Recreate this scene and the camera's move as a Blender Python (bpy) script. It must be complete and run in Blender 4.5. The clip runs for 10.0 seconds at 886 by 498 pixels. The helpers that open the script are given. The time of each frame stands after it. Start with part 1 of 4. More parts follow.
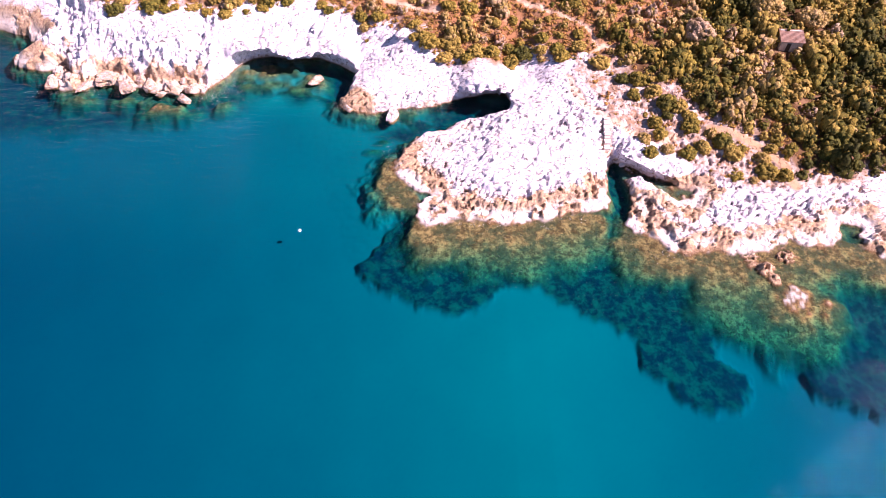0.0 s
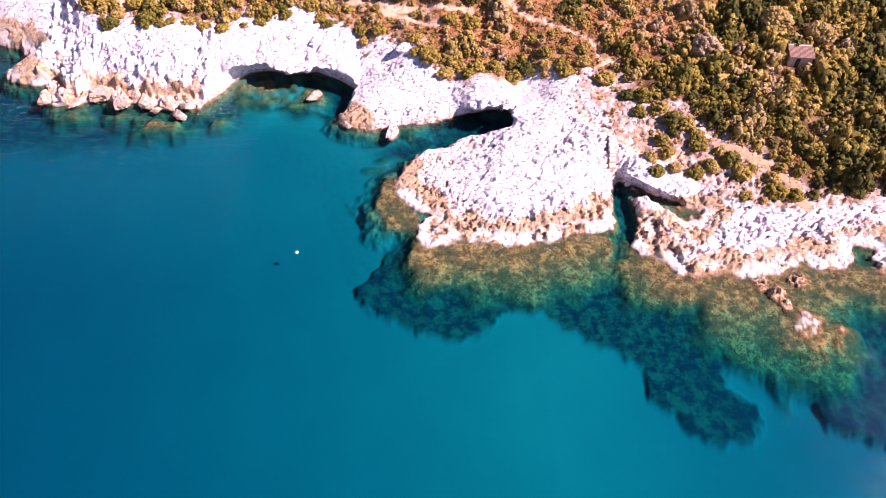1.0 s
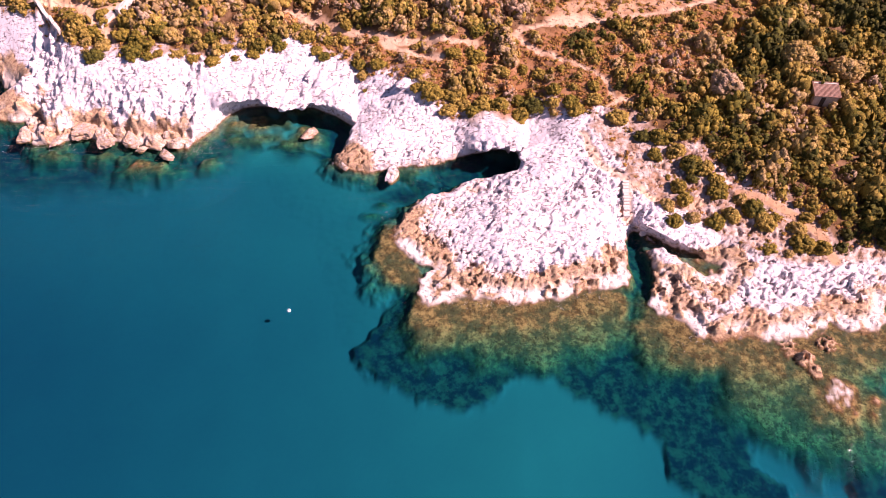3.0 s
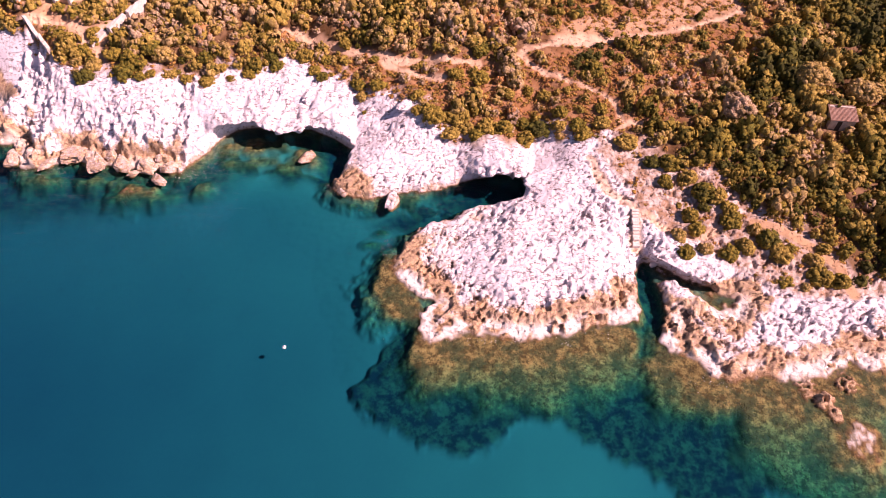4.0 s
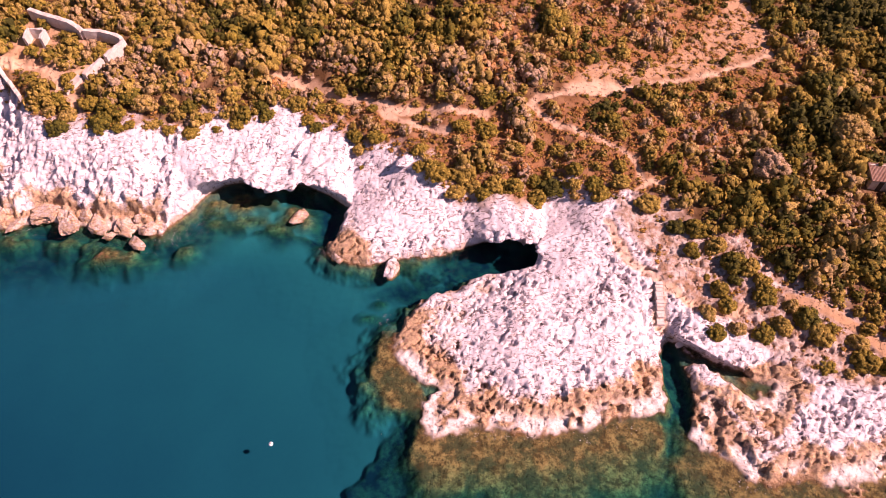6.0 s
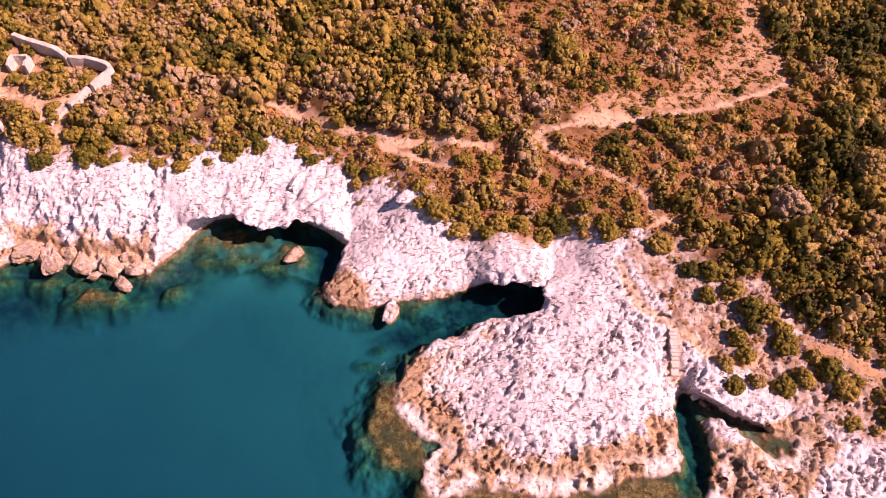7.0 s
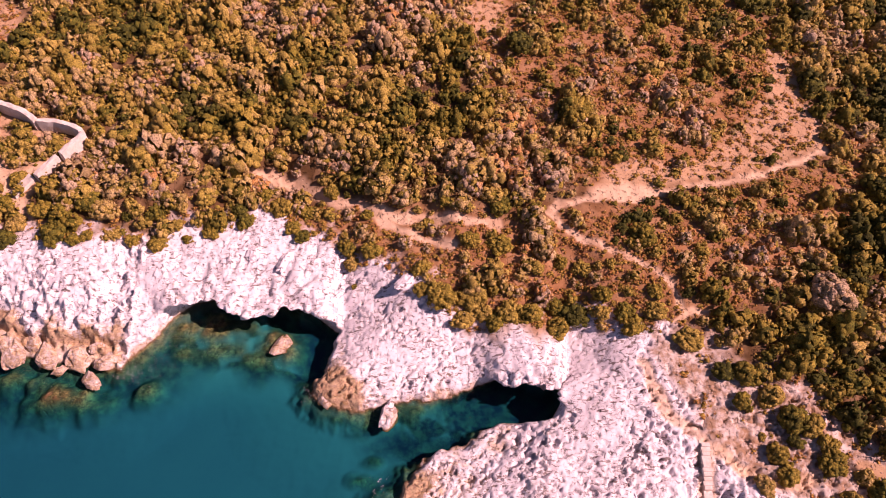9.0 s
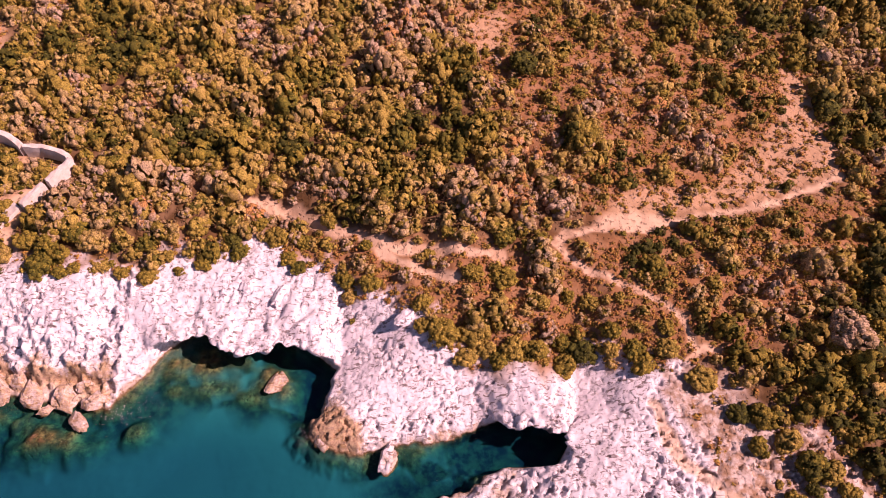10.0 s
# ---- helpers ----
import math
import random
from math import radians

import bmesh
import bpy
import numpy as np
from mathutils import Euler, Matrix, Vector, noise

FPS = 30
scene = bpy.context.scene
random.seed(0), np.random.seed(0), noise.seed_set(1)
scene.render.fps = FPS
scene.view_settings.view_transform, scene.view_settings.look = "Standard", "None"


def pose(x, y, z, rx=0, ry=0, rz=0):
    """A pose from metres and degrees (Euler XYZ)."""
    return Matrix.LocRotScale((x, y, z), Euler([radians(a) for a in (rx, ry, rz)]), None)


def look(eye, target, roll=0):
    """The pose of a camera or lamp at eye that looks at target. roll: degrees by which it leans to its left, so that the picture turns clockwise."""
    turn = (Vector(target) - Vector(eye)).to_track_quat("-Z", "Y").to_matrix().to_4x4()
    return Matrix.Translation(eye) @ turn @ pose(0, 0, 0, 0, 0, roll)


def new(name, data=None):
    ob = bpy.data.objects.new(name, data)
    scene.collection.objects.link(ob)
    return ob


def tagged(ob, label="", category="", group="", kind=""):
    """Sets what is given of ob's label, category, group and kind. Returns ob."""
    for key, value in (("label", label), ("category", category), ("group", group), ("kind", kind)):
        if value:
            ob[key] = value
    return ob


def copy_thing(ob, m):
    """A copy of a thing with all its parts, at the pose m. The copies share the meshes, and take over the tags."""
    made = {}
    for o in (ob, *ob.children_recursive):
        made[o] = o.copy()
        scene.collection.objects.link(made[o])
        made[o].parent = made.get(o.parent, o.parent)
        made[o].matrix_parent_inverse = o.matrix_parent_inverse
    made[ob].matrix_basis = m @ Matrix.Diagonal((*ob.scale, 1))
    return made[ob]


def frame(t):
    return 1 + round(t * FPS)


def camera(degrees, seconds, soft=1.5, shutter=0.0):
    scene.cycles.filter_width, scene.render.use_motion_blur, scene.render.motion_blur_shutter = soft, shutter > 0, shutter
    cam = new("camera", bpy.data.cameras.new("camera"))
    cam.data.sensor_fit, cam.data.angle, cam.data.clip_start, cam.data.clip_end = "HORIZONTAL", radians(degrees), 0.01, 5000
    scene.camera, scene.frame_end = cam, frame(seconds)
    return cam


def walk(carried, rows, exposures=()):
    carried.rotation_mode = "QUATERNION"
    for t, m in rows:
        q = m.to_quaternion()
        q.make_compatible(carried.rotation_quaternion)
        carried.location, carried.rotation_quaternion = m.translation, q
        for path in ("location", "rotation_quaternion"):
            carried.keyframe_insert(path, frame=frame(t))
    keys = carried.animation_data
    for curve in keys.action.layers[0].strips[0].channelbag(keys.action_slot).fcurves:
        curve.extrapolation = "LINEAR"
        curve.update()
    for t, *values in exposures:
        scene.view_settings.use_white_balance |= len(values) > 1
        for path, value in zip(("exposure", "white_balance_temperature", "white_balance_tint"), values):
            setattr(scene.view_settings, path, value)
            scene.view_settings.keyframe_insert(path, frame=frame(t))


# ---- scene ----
# a small aircraft glides in over the bay, looking down at the shore
cam = camera(66.0, 10.0, soft=0.5)
PATH = [
    (0, pose(0, 0, 70, 37.901, 0.028, -0.036)),
    (0.5, pose(-0, 1.678, 69.887, 38.001, 0.072, -0.015)),
    (1, pose(-0.007, 3.541, 69.705, 38.101, 0.072, 0.044)),
    (1.5, pose(-0.047, 5.609, 69.553, 38.161, 0.062, 0.076)),
    (2, pose(-0.111, 7.845, 69.469, 38.179, 0.049, 0.105)),
    (2.5, pose(-0.2, 10.184, 69.374, 38.186, 0.039, 0.132)),
    (4, pose(-0.498, 17.745, 68.831, 38.335, 0.017, 0.279)),
    (4.5, pose(-0.592, 20.462, 68.609, 38.41, 0.019, 0.309)),
    (5, pose(-0.733, 23.361, 68.339, 38.483, 0.028, 0.319)),
    (5.5, pose(-0.878, 26.38, 68.121, 38.518, 0.024, 0.331)),
    (7, pose(-1.264, 35.93, 67.684, 38.618, -0.009, 0.421)),
    (7.5, pose(-1.368, 39.298, 67.605, 38.691, -0.015, 0.438)),
    (8, pose(-1.444, 42.601, 67.459, 38.784, -0.021, 0.492)),
    (8.5, pose(-1.525, 45.748, 67.348, 38.899, 0.002, 0.535)),
    (9, pose(-1.585, 48.739, 67.348, 38.967, 0.024, 0.564)),
    (9.5, pose(-1.692, 51.371, 67.384, 38.897, 0.055, 0.556)),
    (10, pose(-1.797, 53.789, 67.376, 38.744, 0.078, 0.53)),
]
LIGHT = [(0, 1.36, 5600, 28), (2.5, 1.05, 6100, 34), (5, 0.78, 6800, 41), (8, 0.56, 7000, 46), (10, 0.50, 6800, 44)]  # stops, kelvin, tint
walk(cam, PATH, LIGHT)

# ---- sky and sun ----
SUN_AZ, SUN_EL = radians(96), radians(42)       # clockwise from +y
world = bpy.data.worlds.new("sky")
scene.world = world
world.use_nodes = True
wn = world.node_tree
sky = wn.nodes.new("ShaderNodeTexSky")
sky.sky_type = "NISHITA"
sky.sun_disc = False
sky.sun_elevation, sky.sun_rotation = SUN_EL, SUN_AZ
sky.air_density, sky.dust_density = 0.6, 0.2          # clear autumn air
wn.nodes["Background"].inputs[1].default_value = 0.05
wn.links.new(sky.outputs[0], wn.nodes["Background"].inputs[0])
sun_way = Vector((math.sin(SUN_AZ) * math.cos(SUN_EL), math.cos(SUN_AZ) * math.cos(SUN_EL), math.sin(SUN_EL)))
sun_data = bpy.data.lights.new("sun", "SUN")
sun_data.energy, sun_data.angle, sun_data.color = 5.0, radians(0.53), (1.0, 0.78, 0.68)
sun = new("sun", sun_data)
sun.matrix_world = look(sun_way * 300, (0, 0, 0))

# ---- node helpers ----


class Nodes:
    """A small helper to write node materials."""

    def __init__(self, name):
        self.mat = bpy.data.materials.new(name)
        self.mat.use_nodes = True
        self.t = self.mat.node_tree
        self.out = self.t.nodes["Material Output"]
        self.bsdf = self.t.nodes["Principled BSDF"]

    def put(self, sock, v):
        if isinstance(v, bpy.types.NodeSocket):
            self.t.links.new(v, sock)
        elif isinstance(v, (tuple, list)) and sock.type == "RGBA":
            sock.default_value = (*v[:3], 1)
        else:
            sock.default_value = v

    def math(self, op, a, b=0.0, c=0.0, clamp=False):
        n = self.t.nodes.new("ShaderNodeMath")
        n.operation, n.use_clamp = op, clamp
        for s, v in zip(n.inputs, (a, b, c)):
            self.put(s, v)
        return n.outputs[0]

    def mix(self, fac, a, b, mode="MIX"):
        n = self.t.nodes.new("ShaderNodeMix")
        n.data_type, n.blend_type = "RGBA", mode
        self.put(n.inputs[0], fac)
        self.put(n.inputs[6], a)
        self.put(n.inputs[7], b)
        return n.outputs[2]

    def position(self):
        return self.t.nodes.new("ShaderNodeNewGeometry").outputs["Position"]

    def xyz(self, v):
        n = self.t.nodes.new("ShaderNodeSeparateXYZ")
        self.put(n.inputs[0], v)
        return n.outputs

    def mapping(self, v, scale, rot=(0, 0, 0)):
        n = self.t.nodes.new("ShaderNodeMapping")
        self.put(n.inputs["Vector"], v)
        n.inputs["Scale"].default_value = scale
        n.inputs["Rotation"].default_value = rot
        return n.outputs[0]

    def noise(self, v, scale, detail=4, rough=0.6, distort=0.0):
        n = self.t.nodes.new("ShaderNodeTexNoise")
        self.put(n.inputs["Vector"], v)
        n.inputs["Scale"].default_value, n.inputs["Detail"].default_value = scale, detail
        n.inputs["Roughness"].default_value, n.inputs["Distortion"].default_value = rough, distort
        return n.outputs[0]

    def cells(self, v, scale, feature="F1"):
        n = self.t.nodes.new("ShaderNodeTexVoronoi")
        n.feature = feature
        self.put(n.inputs["Vector"], v)
        n.inputs["Scale"].default_value = scale
        return n.outputs[0]

    def ramp(self, fac, stops):
        n = self.t.nodes.new("ShaderNodeValToRGB")
        self.put(n.inputs[0], fac)
        e = n.color_ramp.elements
        while len(e) < len(stops):
            e.new(0.5)
        for el, (p, c) in zip(e, stops):
            el.position, el.color = p, (*c, 1) if isinstance(c, tuple) else (c, c, c, 1)
        return n.outputs[0]

    def step(self, v, lo, hi):
        n = self.t.nodes.new("ShaderNodeMapRange")
        n.interpolation_type = "SMOOTHSTEP"
        self.put(n.inputs[0], v)
        n.inputs[1].default_value, n.inputs[2].default_value = lo, hi
        return n.outputs[0]

    def attr(self, name):
        n = self.t.nodes.new("ShaderNodeAttribute")
        n.attribute_name = name
        return n.outputs["Fac"]

    def object_random(self):
        return self.t.nodes.new("ShaderNodeObjectInfo").outputs["Random"]

    def island_random(self):
        return self.t.nodes.new("ShaderNodeNewGeometry").outputs["Random Per Island"]

    def bump(self, h, dist, strength=1.0):
        n = self.t.nodes.new("ShaderNodeBump")
        self.put(n.inputs["Height"], h)
        n.inputs["Distance"].default_value, n.inputs["Strength"].default_value = dist, strength
        return n.outputs[0]

    def surface(self, color, rough=0.8, normal=None, spec=0.3):
        self.put(self.bsdf.inputs["Base Color"], color)
        self.put(self.bsdf.inputs["Roughness"], rough)
        self.bsdf.inputs["Specular IOR Level"].default_value = spec
        if normal is not None:
            self.put(self.bsdf.inputs["Normal"], normal)
        return self.mat


# ---- materials ----
def limestone(n, p, z, stain=0.5):
    """Pale weathered karst: grey pits and dark slits with their shade painted in, tan lichen near the sea, brown at the
    tide line.
    """
    big, mid, fine = n.noise(p, 0.22, 5), n.noise(p, 1.1, 6, 0.65), n.noise(p, 5.0, 5, 0.7)
    col = n.mix(n.step(big, 0.35, 0.65), (0.74, 0.66, 0.69), (0.82, 0.74, 0.775))
    col = n.mix(n.step(mid, 0.60, 0.74), col, (0.70, 0.57, 0.47))
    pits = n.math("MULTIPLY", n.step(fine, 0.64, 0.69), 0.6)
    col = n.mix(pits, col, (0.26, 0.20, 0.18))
    # narrow shadow flecks painted dark, too thin for the mesh
    slit_shade = n.noise(n.mapping(p, (1.0, 2.7, 1.6), (0.3, 0.2, radians(-38))), 1.25, 4, 0.62, 0.6)
    slit_shade = n.math("MULTIPLY", n.step(slit_shade, 0.565, 0.60), n.step(n.noise(p, 0.33, 4), 0.36, 0.52))
    col = n.mix(n.math("MULTIPLY", slit_shade, 0.85), col, (0.15, 0.10, 0.085))
    rough = n.math("MULTIPLY", n.step(n.noise(p, 2.6, 5, 0.6), 0.56, 0.60), n.step(n.noise(p, 0.30, 4), 0.46, 0.56))
    col = n.mix(n.math("MULTIPLY", rough, 0.35), col, (0.30, 0.23, 0.21))
    warped = n.t.nodes.new("ShaderNodeVectorMath")
    warped.operation = "MULTIPLY_ADD"
    n.put(warped.inputs[0], n.t.nodes.new("ShaderNodeTexNoise").outputs[1])
    warped.inputs[1].default_value = (0.6, 0.6, 0.6)
    n.put(warped.inputs[2], p)
    n.put(warped.inputs[0].links[0].from_node.inputs["Vector"], p)
    warped.inputs[0].links[0].from_node.inputs["Scale"].default_value = 1.5
    seam = n.math("SUBTRACT", 1.0, n.step(n.cells(warped.outputs[0], 1.15, "DISTANCE_TO_EDGE"), 0.0, 0.05))
    seam = n.math("MULTIPLY", seam, n.math("MULTIPLY", n.step(n.noise(p, 0.5, 3), 0.54, 0.64), 0.6))
    col = n.mix(seam, col, (0.20, 0.165, 0.16))
    tan = n.mix(n.step(n.noise(p, 2.6, 6, 0.7), 0.35, 0.65), (0.56, 0.36, 0.16), (0.27, 0.13, 0.045))
    edge = n.math("ADD", z, n.math("MULTIPLY", n.math("SUBTRACT", mid, 0.5), -2.2))
    edge = n.math("ADD", edge, n.math("MULTIPLY", n.math("SUBTRACT", n.noise(p, 0.16, 2), 0.5), 3.0))
    low = n.math("MULTIPLY", n.math("SUBTRACT", 1.0, n.step(edge, 0.0, 1.0)), 0.6)
    col = n.mix(n.math("MAXIMUM", low, n.math("MULTIPLY", n.step(n.math("ADD", stain, n.math("ADD", n.math("MULTIPLY", mid, 0.7), n.math("MULTIPLY", fine, 0.7))), 0.95, 1.45), 0.85)), col, tan)
    low = n.math("ADD", z, n.math("MULTIPLY", n.math("SUBTRACT", fine, 0.5), 0.5))
    return n.mix(n.math("SUBTRACT", 1.0, n.step(low, -0.05, 0.22)), col, (0.15, 0.085, 0.04)), mid, fine


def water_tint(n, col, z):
    """Paints the water's absorption and scattered light into a submerged surface's colour, by depth."""
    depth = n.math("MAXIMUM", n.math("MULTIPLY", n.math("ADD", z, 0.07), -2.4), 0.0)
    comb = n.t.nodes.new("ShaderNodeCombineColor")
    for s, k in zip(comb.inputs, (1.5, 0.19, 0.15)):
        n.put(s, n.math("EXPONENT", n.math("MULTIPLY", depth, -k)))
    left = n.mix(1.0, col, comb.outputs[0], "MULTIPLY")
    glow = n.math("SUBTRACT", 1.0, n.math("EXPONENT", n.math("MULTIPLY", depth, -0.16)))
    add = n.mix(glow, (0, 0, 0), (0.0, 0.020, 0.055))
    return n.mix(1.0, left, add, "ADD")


def make_ground():
    n = Nodes("coast_ground")
    p = n.position()
    z = n.xyz(p)[2]
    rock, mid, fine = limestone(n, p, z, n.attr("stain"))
    grain = n.noise(p, 9.0, 5, 0.7)
    soil = n.mix(n.noise(p, 0.5, 4), (0.60, 0.39, 0.25), (0.46, 0.26, 0.13))
    soil = n.mix(n.step(grain, 0.5, 0.7), soil, (0.36, 0.19, 0.09))
    trod = n.mix(n.noise(p, 1.3, 5), (0.74, 0.52, 0.36), (0.62, 0.39, 0.25))
    pale = n.mix(n.step(n.noise(p, 0.8, 6, 0.7), 0.38, 0.62), (0.64, 0.52, 0.47), (0.34, 0.20, 0.12))
    # leaf litter; outside dry ground darkened to paint the shade between shrubs
    litter_shade = n.mix(n.attr("dry"), n.mix(n.noise(p, 2.2, 5), (0.07, 0.035, 0.014), (0.17, 0.085, 0.032)), n.mix(n.noise(p, 2.2, 5), (0.20, 0.085, 0.032), (0.42, 0.19, 0.075)))
    col = n.mix(n.attr("gravel"), rock, pale)
    col = n.mix(n.attr("soil"), col, soil)
    col = n.mix(n.attr("litter_shade"), col, litter_shade)
    col = n.mix(n.attr("trod"), col, trod)
    salt = n.mix(n.step(fine, 0.4, 0.7), (0.84, 0.78, 0.77), (0.62, 0.47, 0.38))
    col = n.mix(n.attr("salt"), col, salt)
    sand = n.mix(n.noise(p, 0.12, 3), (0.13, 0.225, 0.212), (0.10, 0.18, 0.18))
    weed = n.mix(n.step(n.noise(p, 0.7, 8, 0.75), 0.42, 0.64), (0.012, 0.014, 0.013), (0.12, 0.10, 0.055))
    algae = n.mix(n.step(n.noise(p, 1.0, 8, 0.72), 0.38, 0.64), (0.10, 0.056, 0.022), (0.38, 0.23, 0.09))
    algae = n.mix(n.math("MULTIPLY", n.step(n.noise(p, 0.30, 7, 0.72), 0.45, 0.58), 0.85), algae, (0.06, 0.062, 0.03))
    tuft = n.step(n.noise(p, 2.6, 6, 0.78), 0.50, 0.60)
    algae = n.mix(n.math("MULTIPLY", tuft, 0.7), algae, (0.045, 0.034, 0.016))
    bed = n.mix(n.attr("weed"), sand, weed)
    bed = n.mix(n.attr("reef"), bed, algae)
    under = n.math("SUBTRACT", 1.0, n.step(z, -0.15, 0.05))
    col = n.mix(under, col, bed)
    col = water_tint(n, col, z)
    h = n.math("MULTIPLY", n.math("MINIMUM", n.math("SUBTRACT", 0.56, n.noise(p, 1.9, 4, 0.55)), 0.0), 5.0)
    h = n.math("ADD", h, n.math("MULTIPLY", n.math("MINIMUM", n.math("SUBTRACT", 0.60, fine), 0.0), 2.2))
    h = n.math("ADD", h, n.math("MULTIPLY", n.math("ADD", grain, mid), 0.10))
    firm = n.math("SUBTRACT", 1.0, n.math("MULTIPLY", under, n.math("SUBTRACT", 1.0, n.math("MULTIPLY", n.attr("reef"), 0.35))))
    n.put(n.bsdf.inputs["Specular IOR Level"], n.math("MULTIPLY", n.math("SUBTRACT", 1.0, under), 0.2))
    return n.surface(col, 0.88, n.bump(n.math("MULTIPLY", h, firm), 0.3, 1.0), 0.0)


def make_boulder(name, stain):
    n = Nodes(name)
    p = n.position()
    z = n.xyz(p)[2]
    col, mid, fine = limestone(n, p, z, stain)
    algae = n.mix(n.step(n.noise(p, 1.6, 7, 0.75), 0.40, 0.60), (0.075, 0.05, 0.02), (0.29, 0.19, 0.08))
    col = n.mix(n.math("SUBTRACT", 1.0, n.step(z, -0.1, 0.1)), col, algae)
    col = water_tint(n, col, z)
    return n.surface(col, 0.88, n.bump(n.math("ADD", mid, n.math("MULTIPLY", fine, 0.5)), 0.3, 0.8), 0.2)


def make_sea():
    n = Nodes("sea_water")
    t = n.t
    p = n.position()
    chop = n.noise(n.mapping(p, (0.6, 2.0, 1), (0, 0, radians(35))), 1.0, 4, 0.6)
    swell = n.noise(n.mapping(p, (0.22, 0.72, 1), (0, 0, radians(30))), 1.0, 3, 0.5)
    h = n.math("ADD", n.math("MULTIPLY", chop, 0.17), n.math("MULTIPLY", swell, 0.22))
    nor = n.bump(h, 1.0, 1.0)
    gloss = t.nodes.new("ShaderNodeBsdfGlossy")
    gloss.inputs["Roughness"].default_value = 0.06
    n.put(gloss.inputs["Normal"], nor)
    clear = t.nodes.new("ShaderNodeBsdfTransparent")
    clear.inputs[0].default_value = (0.93, 0.985, 0.99, 1)
    fres = t.nodes.new("ShaderNodeFresnel")
    fres.inputs["IOR"].default_value = 1.33
    n.put(fres.inputs["Normal"], nor)
    mix = t.nodes.new("ShaderNodeMixShader")
    n.put(mix.inputs[0], fres.outputs[0])
    n.put(mix.inputs[1], clear.outputs[0])
    n.put(mix.inputs[2], gloss.outputs[0])
    n.put(n.out.inputs["Surface"], mix.outputs[0])
    return n.mat


def make_leaf(name, stops):
    """Leaf colours by kind of shrub ("tone"), different from clump to clump and from leaf to leaf."""
    n = Nodes(name)
    p = n.position()
    own = n.island_random()
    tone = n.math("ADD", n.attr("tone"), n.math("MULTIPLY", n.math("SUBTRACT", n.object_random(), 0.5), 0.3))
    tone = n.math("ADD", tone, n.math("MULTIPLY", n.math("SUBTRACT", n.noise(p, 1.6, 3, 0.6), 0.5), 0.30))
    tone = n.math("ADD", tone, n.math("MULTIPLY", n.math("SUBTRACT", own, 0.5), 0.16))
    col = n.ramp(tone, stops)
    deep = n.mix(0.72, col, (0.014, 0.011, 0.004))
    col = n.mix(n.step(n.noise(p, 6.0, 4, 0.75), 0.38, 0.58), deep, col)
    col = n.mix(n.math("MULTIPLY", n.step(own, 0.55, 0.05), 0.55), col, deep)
    return n.surface(col, 0.75, n.bump(n.noise(p, 8.0, 3, 0.7), 0.25, 0.8), 0.15)


def make_plain(name, a, b, scale, rough=0.85, bump=0.05, metal=0.0):
    n = Nodes(name)
    p = n.position()
    f = n.noise(p, scale, 6, 0.65)
    g = n.noise(p, scale * 6, 5, 0.7)
    col = n.mix(n.step(f, 0.35, 0.68), a, b)
    col = n.mix(n.math("MULTIPLY", n.step(g, 0.55, 0.75), 0.35), col, tuple(c * 0.45 for c in a))
    m = n.surface(col, rough, n.bump(n.math("ADD", f, n.math("MULTIPLY", g, 0.4)), bump), 0.25)
    n.bsdf.inputs["Metallic"].default_value = metal
    return m


M_GROUND, M_SEA = make_ground(), make_sea()
M_BOULDER, M_SLAB = make_boulder("shore_boulder", 0.6), make_boulder("white_slab", 0.05)
M_LEAF = make_leaf("maquis_leaf", [(0.0, (0.095, 0.092, 0.016)), (0.12, (0.20, 0.175, 0.026)), (0.25, (0.39, 0.275, 0.040)), (0.5, (0.64, 0.43, 0.105)),
                                   (0.72, (0.66, 0.44, 0.22)), (0.9, (0.66, 0.46, 0.33)), (1.0, (0.68, 0.32, 0.11))])
M_DRY = make_leaf("dry_scrub", [(0.0, (0.52, 0.33, 0.065)), (0.4, (0.62, 0.32, 0.08)), (0.7, (0.60, 0.25, 0.08)), (1.0, (0.72, 0.46, 0.20))])
M_BARK = make_plain("shrub_bark", (0.10, 0.07, 0.045), (0.16, 0.12, 0.085), 6.0)
M_WALL = make_plain("limewashed_stone", (0.72, 0.63, 0.58), (0.60, 0.49, 0.42), 0.9, 0.9, 0.12)
M_PLASTER = make_plain("hut_plaster", (0.66, 0.58, 0.50), (0.48, 0.40, 0.33), 1.2, 0.9, 0.05)
M_TILE = make_plain("clay_tile", (0.27, 0.15, 0.105), (0.36, 0.23, 0.18), 2.5, 0.85, 0.03)
M_BLUELEAF = make_plain("agave_leaf", (0.28, 0.33, 0.34), (0.40, 0.43, 0.42), 3.0, 0.6, 0.01)
M_STONE = make_plain("slope_stone", (0.56, 0.40, 0.33), (0.44, 0.29, 0.22), 3.0, 0.9, 0.03)
M_WHITE = make_plain("white_plastic", (0.8, 0.8, 0.8), (0.75, 0.75, 0.74), 3.0, 0.4, 0.002)
M_DARK = make_plain("dark_wood", (0.06, 0.045, 0.035), (0.09, 0.07, 0.05), 4.0, 0.8, 0.01)

# ---- noise on arrays ----
TABLE = np.random.RandomState(7)
GRAD = TABLE.uniform(0, 2 * math.pi, 65536)
JIT = TABLE.uniform(0, 1, (65536, 2))


def lattice(ix, iy, seed):
    return (ix.astype(np.int64) * 73856093 ^ iy.astype(np.int64) * 19349663 ^ seed * 83492791) & 65535


